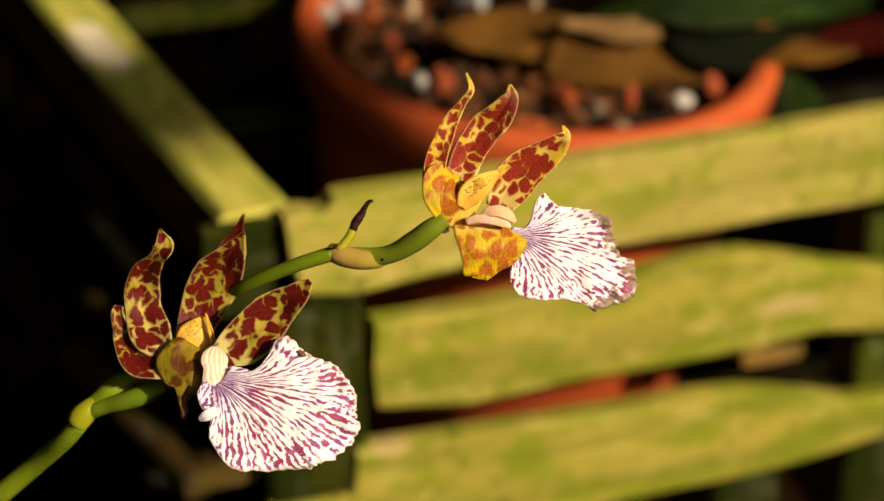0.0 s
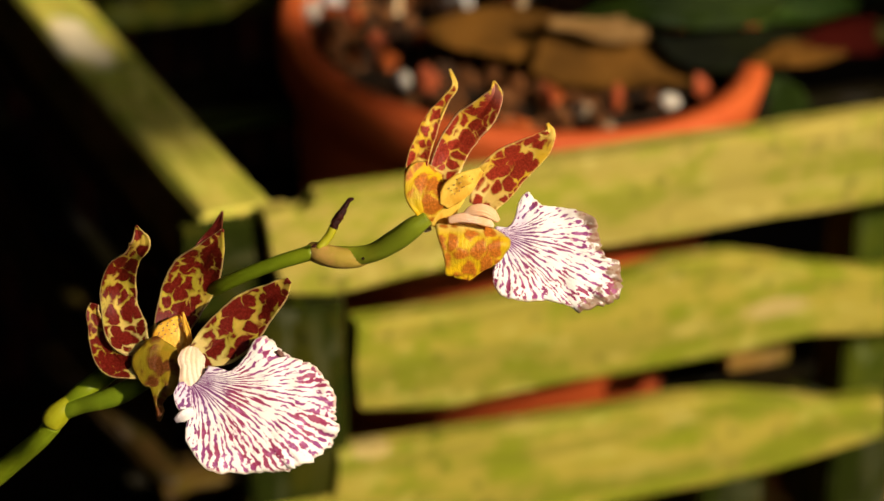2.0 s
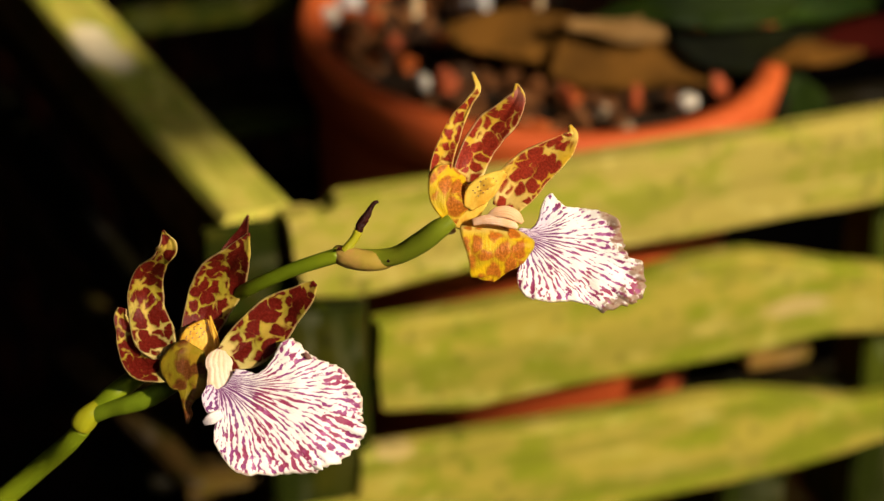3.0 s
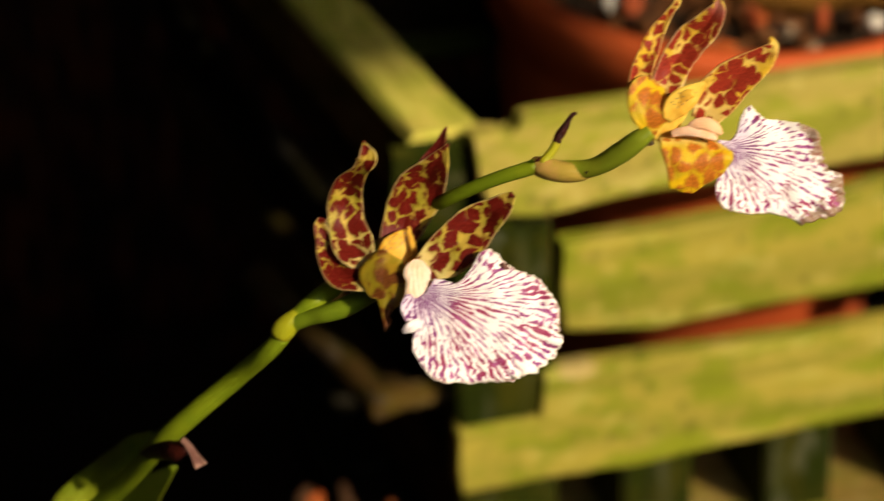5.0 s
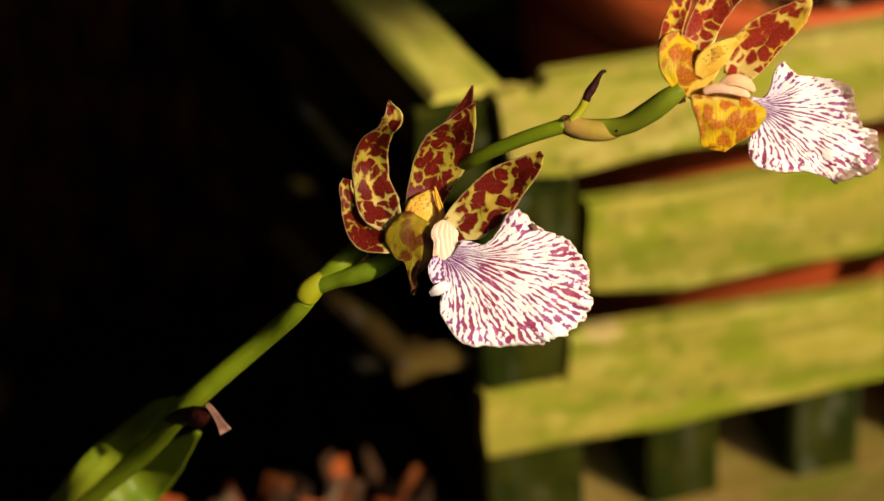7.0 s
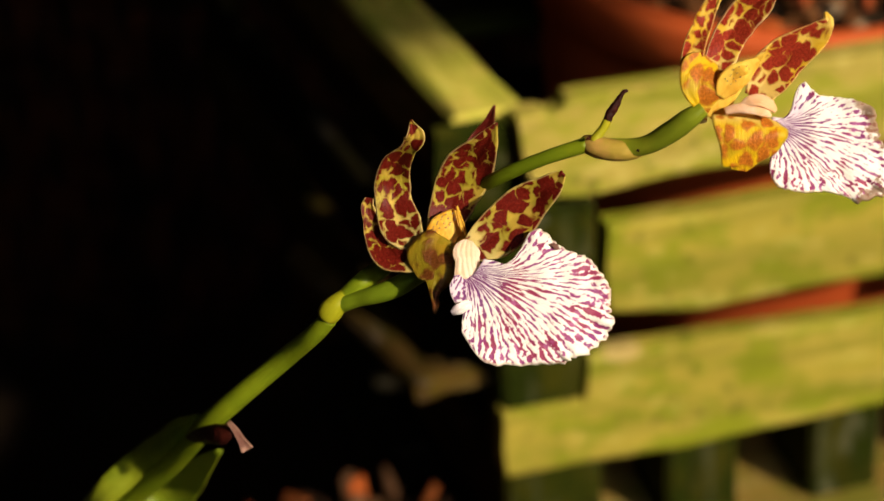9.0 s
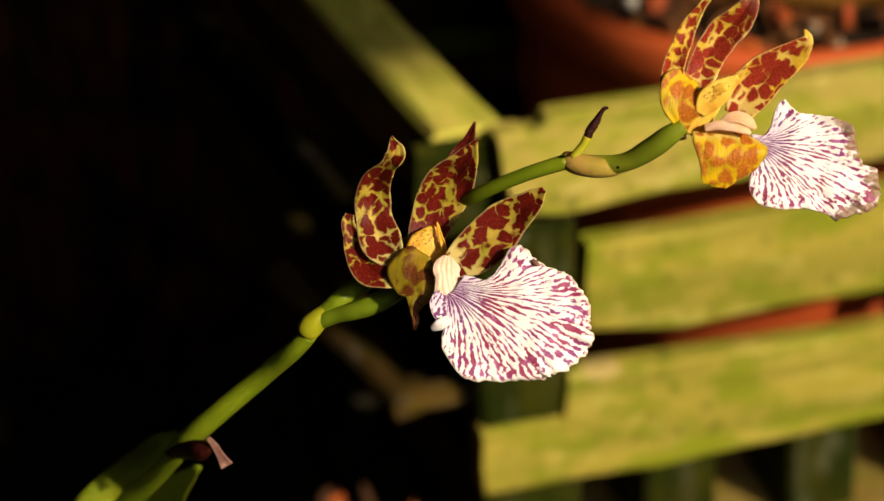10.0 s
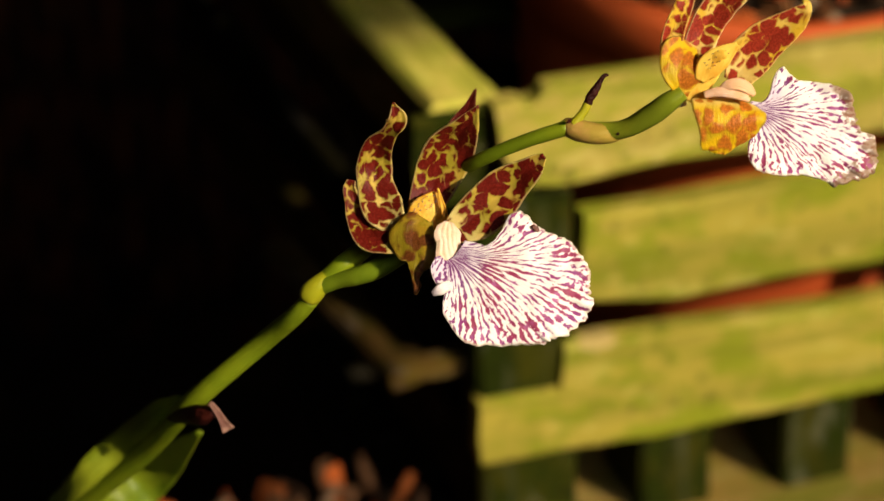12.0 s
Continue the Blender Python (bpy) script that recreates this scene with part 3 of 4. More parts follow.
# added strip, painted dark to cover the rail's sunlit end
part("batten", board([(-26, -10.8, -46), (-12, -10.8, -46), (0.2, -10.8, -46)], 5, 14, 0.5, 28), WOOD_DIM, planter, "dark green strip added over the rail's sunlit end", False, pose(0, 0.0035, 0))
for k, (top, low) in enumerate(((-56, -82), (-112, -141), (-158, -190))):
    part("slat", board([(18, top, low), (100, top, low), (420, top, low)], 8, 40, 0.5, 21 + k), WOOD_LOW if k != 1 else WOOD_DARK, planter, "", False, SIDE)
part("slat", board([(-33, -113, -121), (-20, -112.5, -120), (6, -111, -118)], 9, 14, 0.9, 27), WOOD_RAIL_END, planter, "short dark brown rail end", False, pose(0, 0.014, 0, 0, 0, -3))
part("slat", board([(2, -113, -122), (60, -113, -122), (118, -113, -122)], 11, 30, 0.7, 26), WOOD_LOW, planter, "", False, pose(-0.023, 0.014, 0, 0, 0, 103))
# added strip that paints the light catching the post's edge
part("batten", board([(-200, 4.5, 0), (-46, 5.0, 0)], 5, 20, 0.6, 29), WOOD_HALF_DIM, planter, "narrow green strip painting a highlight on the post's edge", False, pose(0.012, 0.0065, 0) @ pose(0, 0, 0, 0, -90, 0) @ pose(0, 0, 0, 180, 0, 0) @ pose(0, -0.005, 0))
# the back and inner rails, their dimness past the pot put into the colour
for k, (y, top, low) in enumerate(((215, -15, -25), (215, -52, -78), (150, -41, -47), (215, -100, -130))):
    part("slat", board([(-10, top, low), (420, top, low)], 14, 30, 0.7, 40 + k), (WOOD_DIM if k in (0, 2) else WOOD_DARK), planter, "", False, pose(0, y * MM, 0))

bench = thing("bench", FRONT, "sunlit weathered wooden bench board below the planter", "bench")
part("board", board([(-12, -200.5, -232), (440, -200.5, -232)], 110, 40, 0.8, 61), WOOD_BROWN, bench, "", False, pose(0.033, -0.034, 0))
# back board near black, standing in for the shade under the planter
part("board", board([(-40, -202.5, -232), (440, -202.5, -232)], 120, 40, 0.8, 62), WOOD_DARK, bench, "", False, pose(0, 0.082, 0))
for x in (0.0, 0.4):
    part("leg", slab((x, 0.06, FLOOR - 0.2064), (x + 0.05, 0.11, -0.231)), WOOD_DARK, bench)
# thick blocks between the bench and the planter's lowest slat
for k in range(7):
    part("block", board([(-200.5, 28, 0), (-150, 28, 0)], 44, 8, 0.5, 70 + k), WOOD_DIM, bench, "dark green wooden block, shade put into its colour", False, pose((61 + 57 * k) * MM, 0.021, 0) @ pose(0, 0, 0, 0, -90, 0) @ pose(0, 0, 0, 180, 0, 0) @ pose(0, -44 * MM, 0))

# ---- the terracotta pot inside it ----
POT = FRONT @ pose(0.144, 0.137, -0.011, 5.2, 3.2, 0)
pot = thing("terracotta_pot", POT, "orange terracotta flower pot with a thick rim, standing in the planter", "flower pot")
part("body", lathe([(2, -180), (66, -180), (72, -177), (89, -32), (89, -24), (81, -24), (66, -160), (2, -162)]), CLAY, pot)
part("rim", lathe([(79, -26), (90, -26), (94.5, -23), (97, -6), (96.5, -1.5), (93, 0), (88, -0.5), (86, -3), (83, -26)], 96), CLAY, pot, "thick rounded clay rim")

rng = random.Random(5)


def stone_mesh(name, flat, seed, level=2):
    bm = lump((1, flat[0], flat[1]), (0, 0, 0), (0, 0, 0), 0.55, level, seed)
    me = bpy.data.meshes.new(name)
    bm.to_mesh(me)
    bm.free()
    return me


bark_meshes = [stone_mesh("bark_chip", (0.6, 0.4), s) for s in range(4)]
for me in bark_meshes:
    me.materials.append(CHIPS)
pebble_meshes = [stone_mesh("pebble", (0.8, 0.7), s + 9) for s in range(3)]
for me in pebble_meshes:
    me.materials.append(STONE), me.shade_smooth()

soil_bm = bmesh.new()
bmesh.ops.create_circle(soil_bm, cap_ends=True, radius=0.083, segments=48)
bmesh.ops.subdivide_edges(soil_bm, edges=soil_bm.edges, cuts=3, use_grid_fill=True)
soil = part("potting_soil", soil_bm, EARTH, None, "dark potting mix filling the clay pot", True, POT @ pose(0, 0, -0.017))
tagged(soil, "", "soil", "", "stuff")
for k in range(190):
    a, r = rng.uniform(0, 2 * math.pi), 76 * math.sqrt(rng.random())
    s = rng.uniform(3.6, 8.0)
    ob = new("bark_chip", bark_meshes[k % 4])
    ob.matrix_basis = POT @ pose(r * MM * math.cos(a), r * MM * math.sin(a), (-15 + rng.uniform(0, 5)) * MM, rng.uniform(-60, 60), rng.uniform(-60, 60), rng.uniform(0, 360)) @ Matrix.Scale(s, 4)
    tagged(ob, "rough brown bark chip lying in the clay pot", "bark chip", "chips in the clay pot")
for k, (x, y, z, s) in enumerate(((171, 58, -16, 4.6), (85, 109, -16, 4.2), (65, 167, -7, 5.0), (79, 185, -9, 6.0), (132, 181, -16, 7.0))):
    ob = new("pebble", pebble_meshes[k % 3])
    ob.matrix_basis = FRONT @ pose(x * MM, y * MM, z * MM, 20 * k, 35 * k, 50 * k) @ Matrix.Scale(s, 4)
    tagged(ob, "pale rounded pebble among bark in the clay pot", "pebble", "pebbles in the clay pot")
for k, (x, y, z) in enumerate(((72, 168, -13), (78, 178, -14), (85, 186, -14), (76, 160, -13), (84, 172, -13), (92, 180, -14))):
    ob = new("bark_chip", bark_meshes[k % 4])
    ob.matrix_basis = FRONT @ pose(x * MM, y * MM, z * MM, 25 * k, 40 * k, 70 * k) @ Matrix.Scale(7.0, 4)
    tagged(ob, "rough brown bark chip lying in the clay pot", "bark chip", "chips in the clay pot")
crock_mesh = stone_mesh("crock", (0.35, 1.3), 31)
crock_mesh.materials.append(CROCK)
for k, (x, y, s) in enumerate(((93, 104, 4.3), (154, 66, 4.3), (80, 170, 5.8), (130, 75, 4.0), (86, 144, 4.3), (188, 66, 3.6))):
    ob = new("crock", crock_mesh)
    ob.matrix_basis = FRONT @ pose(x * MM, y * MM, -0.015, 12 * (k % 3) - 10, 9 * k - 18, 40 * k) @ Matrix.Scale(s, 4)
    tagged(ob, "broken orange clay crock standing among the bark", "crock", "crocks in the clay pot")

# withered and green leaves of the potted plant
pot_plant = thing("potted_plant", FRONT, "strap-leaved plant with withered brown leaves in the clay pot", "plant")
SIGHT = (0.0, -0.9, 0.5)
blade("withered_leaf", pot_plant, LEAF_DRY, [(98, 122, -1), (108, 120, -3), (121, 118, -4), (134, 115, -6), (146, 112, -8)], [(1.4, 1.4), (6.5, 6.5), (9.3, 9.3), (10.2, 10.2), (9.3, 9.3)], "broad curled brown withered leaf", SIGHT, -0.1, 2.0, 0.05, 0.8, 39)
blade("withered_leaf", pot_plant, LEAF_DRY, [(139, 108, -7), (144, 107, -9), (153, 106, -11), (165, 105, -12), (176, 104, -14), (183, 103, -16), (190, 102, -20), (199, 101, -25), (211, 101, -30)], [(9.3, 11.9), (10.7, 13.7), (11.6, 14.8), (11.9, 15.2), (11.6, 14.8), (10.2, 13.1), (7.0, 9.0), (4.0, 5.1), (0.7, 0.9)], "broad curled brown withered leaf", SIGHT, -0.12, 1.2, 0.05, 0.8, 31)
blade("withered_leaf", pot_plant, LEAF_DRY_LIT, [(140, 101, 3), (151, 100, 1), (162, 99, -2), (171, 98, -2), (177, 98, -3), (179, 98, -3)], [(2.1, 2.1), (2.8, 2.8), (4.4, 4.4), (4.9, 4.9), (4.4, 4.4), (3.7, 3.7)], "sunlit fold of the withered leaf, painted paler", SIGHT, -0.1, 0.8, 0.05, 0.8, 37)
blade("withered_leaf", pot_plant, LEAF_DRY, [(219, 90, -19), (226, 88, -18), (234, 86, -16), (241, 86, -18), (250, 86, -19), (259, 86, -19)], [(0.7, 0.7), (3.0, 3.0), (5.3, 5.3), (4.0, 4.0), (2.6, 2.6), (0.7, 0.7)], "thin brown withered leaf", SIGHT, 0.3, 1, 0.05, 0.8, 32)
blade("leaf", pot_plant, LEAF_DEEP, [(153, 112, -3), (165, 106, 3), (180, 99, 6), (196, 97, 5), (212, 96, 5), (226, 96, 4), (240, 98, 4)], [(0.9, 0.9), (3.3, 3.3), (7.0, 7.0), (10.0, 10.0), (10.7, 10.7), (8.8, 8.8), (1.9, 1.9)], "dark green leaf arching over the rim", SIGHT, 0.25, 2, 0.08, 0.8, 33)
# added sheet in the shape of a leaf: paints shade over the far rim
blade("leaf", pot_plant, SHADE_SHEET, [(184, 100, -7), (192, 98, -12), (203, 96, -14), (215, 94, -15), (222, 93, -14), (230, 92, -13), (238, 92, -11), (242, 92, -11)], [(1.2, 1.2), (5.6, 5.6), (8.8, 8.8), (8.8, 8.8), (7.4, 7.4), (5.1, 5.1), (2.3, 2.3), (0.5, 0.5)], "near-black sheet standing for the shade behind the rim", SIGHT, 0.1, 1, 0.08, 0.8, 38)
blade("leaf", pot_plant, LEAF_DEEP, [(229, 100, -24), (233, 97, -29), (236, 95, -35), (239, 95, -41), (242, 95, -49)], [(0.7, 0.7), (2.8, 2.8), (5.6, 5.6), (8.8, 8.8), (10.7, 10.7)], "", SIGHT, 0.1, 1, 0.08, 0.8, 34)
blade("leaf", pot_plant, LEAF_LIME, [(200, 150, -34), (262, 190, -46), (284, 198, -42), (298, 200, -43), (312, 201, -45), (330, 202, -50)], [(4, 4), (5, 5), (8, 8), (9, 9), (8, 8), (2, 2)], "bright green rounded leaf", SIGHT, -0.2, 2, 0.08, 0.8, 35)
# stand-in for an unidentified dark red shape; shade put into its colour
blade("leaf", pot_plant, DULL_RED, [(235, 130, -33), (262, 132, -34), (276, 134, -34), (287, 136, -35), (303, 138, -37)], [(0.5, 0.5), (2.3, 2.3), (5.6, 5.6), (7.4, 7.4), (7.9, 7.9)], "dull dark red blade standing for an unidentified shape", SIGHT, 0.1, 2, 0.08, 0.8, 36)
part("aerial_root", tube([(140, 150, -40), (142, 148, -24), (147, 148, -4), (145, 152, 14)], [1.8, 2.0, 1.9, 1.4], 10, 30, 1.0, 0.2), PALE_ROOT, pot_plant, "pale dry aerial root")
part("aerial_root", tube([(98, 168, -40), (100, 166, -22), (102, 170, -2), (103, 174, 12)], [1.8, 2.2, 2.1, 1.6], 10, 30, 1.0, 0.2), PALE_ROOT, pot_plant, "pale dry aerial root")

# ---- clay shards in a tray beside the planter, and the dark basket behind ----
TRAY = FRONT @ pose(-0.062, 0.014, -0.2015)
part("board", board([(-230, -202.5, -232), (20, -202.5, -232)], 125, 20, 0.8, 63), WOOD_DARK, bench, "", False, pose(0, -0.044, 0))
tray = thing("shard_tray", TRAY, "shallow dark tray of clay shards on the bench beside the planter", "tray")
part("tray_base", slab((-0.075, -0.045, -0.001), (0.042, 0.042, 0.004)), WOOD_DARK, tray)
for lo, hi in (((-0.075, -0.049, -0.001), (0.042, -0.045, 0.012)), ((-0.075, 0.042, -0.001), (0.042, 0.046, 0.012)), ((-0.079, -0.049, -0.001), (-0.075, 0.046, 0.012)), ((0.042, -0.049, -0.001), (0.046, 0.046, 0.012))):
    part("tray_side", slab(lo, hi), EARTH, tray)
part("filling", slab((-0.074, -0.044, 0.004), (0.041, 0.041, 0.012), 8, 0.004), EARTH, tray, "dark grit")


def plate_mesh(name, seed):
    """A broken flat piece with rough corners."""
    bm = bmesh.new()
    bmesh.ops.create_cube(bm, size=2.0, matrix=Matrix.Diagonal((1.0, 0.24, 2.3, 1.0)))
    rand = random.Random(seed)
    for v in bm.verts:
        v.co += Vector((rand.uniform(-0.3, 0.3), rand.uniform(-0.05, 0.05), rand.uniform(-0.55, 0.35)))
    bmesh.ops.bevel(bm, geom=bm.edges, offset=0.09, segments=1, affect="EDGES")
    bmesh.ops.scale(bm, vec=(MM, MM, MM), verts=bm.verts)
    me = bpy.data.meshes.new(name)
    bm.to_mesh(me)
    bm.free()
    return me


shard_meshes = [plate_mesh("clay_shard", s + 20) for s in range(5)]
for me in shard_meshes:
    me.materials.append(SHARD)
for k in range(90):
    x, y = rng.uniform(-0.07, 0.037), rng.uniform(-0.04, 0.038)
    ob = new("clay_shard", shard_meshes[k % 5])
    ob.matrix_basis = TRAY @ pose(x, y, 0.019, rng.uniform(-22, 22), rng.uniform(-18, 18), rng.uniform(0, 360)) @ Matrix.Scale(rng.uniform(3.8, 6.4), 4)
    tagged(ob, "broken piece of terracotta or grey stone in the tray", "shard", "shards in the tray")

# rods near black, strands patchy, in place of light catching the weave
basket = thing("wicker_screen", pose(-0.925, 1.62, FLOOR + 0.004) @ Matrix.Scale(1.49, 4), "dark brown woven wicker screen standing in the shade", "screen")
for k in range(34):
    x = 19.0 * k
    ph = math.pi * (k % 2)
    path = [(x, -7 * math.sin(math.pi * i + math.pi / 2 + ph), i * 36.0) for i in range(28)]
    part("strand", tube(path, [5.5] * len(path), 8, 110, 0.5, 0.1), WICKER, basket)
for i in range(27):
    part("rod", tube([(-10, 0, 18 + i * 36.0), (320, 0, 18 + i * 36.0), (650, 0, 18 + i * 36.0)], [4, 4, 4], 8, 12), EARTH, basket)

nursery = thing("nursery_pot", pose(-0.23, 0.07, FLOOR + 0.002), "plain clay pot on the floor that holds the orchid", "flower pot")
part("body", lathe([(2, 0), (75, 0), (80, 4), (98, 180), (104, 180), (106, 210), (98, 210), (94, 200), (2, 196)], 48), CLAY, nursery)

# ---- the orchid spray ----
SPRAY = pose(0, -0.0052, 0.3143, 63, 0, 0)
spray = thing("orchid_spray", SPRAY, "arching orchid stem with two open purple-veined flowers and a dried bud", "orchid")
part("stem", tube([(-230.0, -728.0, -454.0), (-234.0, -640.0, -446.0), (-237.0, -440.0, -345.0), (-228.0, -250.0, -240.0), (-198.0, -150.0, -175.0), (-177.7, -109.8, -124.0), (-150.0, -90.3, -88.0), (-128.7, -74.7, -64.0), (-112.0, -60.2, -38.0), (-94.6, -46.2, -28.0), (-86.1, -39.7, -19.0), (-82.3, -36.0, -16.0)], [4.2, 4.2, 4.0, 3.7, 3.5, 3.3, 3.1, 2.85, 2.5, 2.25, 2.05, 1.9], 16, 130), STEM, spray, "slender green flower stem")
part("stem", tube([(-81.2, -33.9, -16.0), (-77.6, -30.5, -15.0), (-74.6, -28.1, -15.0), (-71.7, -25.8, -18.0), (-62.9, -18.2, -22.0), (-54.3, -10.9, -20.0), (-45.6, -6.5, -9.0), (-36.3, -2.8, -3.5), (-27.2, 0.0, -1.0)], [1.54, 1.94, 2.11, 2.06, 1.71, 1.54, 1.48, 1.46, 1.60], 16, 90), STEM, spray, "slender green flower stem")
part("node", tube([(-83.1, -36.3, -16.0), (-82.7, -35.7, -15.8), (-81.7, -34.3, -15.4), (-80.3, -32.9, -15.0), (-78.8, -31.5, -15.0), (-76.7, -29.9, -15.0)], [1.37, 2.28, 2.57, 2.28, 1.83, 1.48], 18, 40), NODE, spray, "swollen yellow-green stem joint")
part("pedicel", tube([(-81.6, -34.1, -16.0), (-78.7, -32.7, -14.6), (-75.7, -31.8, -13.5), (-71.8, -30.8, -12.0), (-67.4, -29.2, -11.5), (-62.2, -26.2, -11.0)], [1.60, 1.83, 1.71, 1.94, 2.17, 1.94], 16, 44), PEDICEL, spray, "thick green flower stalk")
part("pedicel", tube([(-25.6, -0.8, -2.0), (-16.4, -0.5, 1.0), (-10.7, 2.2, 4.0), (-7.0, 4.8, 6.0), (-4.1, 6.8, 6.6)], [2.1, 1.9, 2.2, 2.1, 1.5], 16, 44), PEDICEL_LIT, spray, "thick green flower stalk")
tan = part("bract", tube([(-27.6, 0.5, -3.0), (-26.0, -0.3, -1.0), (-22.1, -1.2, 0.0), (-18.7, -1.2, 0.0), (-16.7, -0.6, -1.0)], [1.6, 2.2, 2.2, 2.05, 1.9], 16, 40), TAN_BRACT, spray, "smooth tan bract wrapped round the stem")
part("scar", lump((0.4, 0.35, 0.4), (-17.0, -1.3, 2.4), (0, 0, 0), 0.2, 2, 3), DRY_BUD, tan)
part("scar", lump((0.6, 0.35, 0.4), (-26.9, 1.2, 1.4), (0, 0, 30), 0.3, 2, 4), DRY_BUD, tan)
bud = part("dried_bud", tube([(-23.6, 4.1, 0.0), (-23.2, 4.9, 0.0), (-22.4, 6.5, 0.0), (-21.3, 8.1, 0.0), (-20.6, 9.4, 0.0), (-19.9, 10.4, 0.0), (-19.0, 10.7, 0.0)], [0.7, 0.85, 0.98, 0.78, 0.52, 0.45, 0.3], 12, 50, 1.0, 0.25), DRY_BUD, spray, "shrivelled near-black bud")
part("bud_stalk", tube([(-26.0, 0.5, 0.0), (-24.8, 2.1, 0.0), (-23.9, 3.3, 0.0), (-23.2, 4.7, 0.0)], [1.15, 0.95, 0.9, 0.95], 12, 24), NODE, bud, "short yellow-green stalk")
# bract and sheathing leaf low on the stem
dry = part("dry_bract", tube([(-118.3, -64.5, -44.0), (-113.1, -63.1, -36.0), (-108.1, -62.3, -30.0), (-105.2, -61.5, -27.0)], [1.2, 2.0, 2.3, 0.9], 14, 30, 0.8, 0.15), DRY_BUD, spray, "dark red-brown dry bract")
blade("bract_tip", dry, DRY_PINK, [(-106.0, -59.2, -26.0), (-104.5, -60.9, -26.0), (-103.1, -63.1, -26.0), (-101.9, -65.3, -26.0)], [(0.4, 0.4), (0.6, 0.7), (0.8, 0.9), (1.5, 1.3)], "papery pinkish bract tip", (0, 0, 1), 0.2, 0.3, 0.05, 0.4, 50)
blade("sheath", spray, LEAF_FRESH, [(-167.4, -99.6, -104.0), (-147.3, -83.1, -70.0), (-136.0, -73.0, -66.0), (-123.4, -63.7, -48.0), (-115.1, -59.7, -40.0)], [(1.2, 2.0), (2.4, 3.6), (2.8, 3.8), (2.4, 3.4), (0.8, 0.8)], "pale green papery stem sheath", (0.3, 0.4, 1), -0.3, 0.6, 0.05, 0.5, 51)
blade("leaf", spray, LEAF_FRESH, [(-165.5, -115.0, -112.0), (-149.0, -99.7, -92.0), (-140.7, -91.3, -86.0), (-134.7, -85.9, -90.0), (-126.1, -78.4, -80.0), (-113.8, -69.1, -56.0)], [(7, 7), (6.5, 6.5), (6.2, 6.2), (5.6, 5.6), (4.0, 4.4), (0.5, 0.5)], "broad green leaf clasping the stem", (0.3, 0.2, 1), 0.08, 0.6, 0.05, 0.6, 52)

# the lower flower
flower = part("flower", tube([(-60.8, -24.5, -14.0), (-58.1, -21.7, -13.5), (-55.6, -19.6, -12.0), (-54.1, -19.8, -10.0), (-52.9, -20.6, -7.0)], [1.8, 1.8, 1.7, 1.6, 0.8], 14, 36, 0.8, 0.1), HOOD, spray, "lower orchid flower, maroon-blotched with a broad veined lip")
blade("petal", flower, TEPAL_DARK, [(-62.0, -21.1, -6.0), (-65.2, -17.0, -8.5), (-67.4, -12.2, -10.5), (-68.0, -7.5, -10.5), (-66.9, -3.8, -8.0), (-64.0, -0.5, -4.0), (-62.4, 1.7, -2.0), (-62.7, 3.6, -1.5), (-62.9, 5.3, -1.0)], [(2.1, 1.6), (4.8, 3.8), (4.1, 3.7), (3.7, 3.7), (3.1, 3.2), (1.5, 1.9), (2.1, 2.1), (0.9, 1.3), (0.1, 0.1)], "upright maroon petal with lime markings and a hooked tip", (0.25, 0, 1), cup=0.22, ruffle=0.5, keel=0.10, thick=0.36, seed=1, n=46, m=19)
blade("dorsal_sepal", flower, TEPAL_DARK, [(-58.3, -21.9, -10.0), (-57.7, -17.0, -12.0), (-56.2, -12.3, -13.0), (-53.8, -7.6, -12.0), (-51.2, -3.2, -10.0), (-48.1, 0.7, -6.0), (-45.7, 4.5, -3.0)], [(2.7, 3.0), (3.4, 3.7), (4.3, 4.6), (5.3, 5.1), (5.0, 5.1), (2.7, 2.7), (0.1, 0.1)], "broad pointed maroon sepal with lime markings", (0.2, 0, 1), cup=0.20, ruffle=0.5, keel=0.10, thick=0.36, seed=2, n=46, m=19)
blade("petal", flower, TEPAL_MAROON, [(-51.7, -1.6, -17.0), (-50.2, 1.9, -18.0), (-48.5, 4.9, -17.0), (-46.9, 8.4, -15.0)], [(2.3, 2.7), (1.8, 2.2), (1.0, 1.3), (0.1, 0.1)], "dark maroon sepal tip", (0, 0, 1), cup=0.2, ruffle=0.4, keel=0.10, thick=0.36, seed=3)
blade("petal", flower, TEPAL_LIME, [(-51.0, -22.0, -4.0), (-47.5, -18.8, -4.5), (-43.1, -15.2, -4.5), (-38.9, -11.5, -4.0), (-35.5, -8.8, -2.0), (-33.6, -7.1, -1.0), (-32.0, -5.8, 0.0)], [(2.7, 2.3), (4.1, 5.0), (4.7, 5.1), (4.2, 4.1), (2.7, 3.0), (1.8, 2.2), (0.5, 0.6)], "spreading maroon petal with lime tip", (0.1, 0.1, 1), cup=0.24, ruffle=0.5, keel=0.10, thick=0.36, seed=4, n=46, m=19)
blade("lateral_sepal", flower, TEPAL_DARK, [(-60.7, -24.3, -5.0), (-64.4, -23.6, -5.0), (-68.1, -22.0, -6.5), (-71.1, -18.6, -8.5), (-72.5, -15.4, -9.5), (-73.1, -12.6, -9.5), (-72.7, -10.6, -9.0)], [(1.1, 1.4), (2.5, 2.3), (3.7, 2.1), (2.5, 2.5), (1.5, 1.8), (1.3, 1.5), (0.7, 1.0)], "folded maroon sepal behind the petals", (0.1, 0.2, 1), cup=0.35, ruffle=0.5, keel=0.04, thick=0.36, seed=23, n=44, m=17)
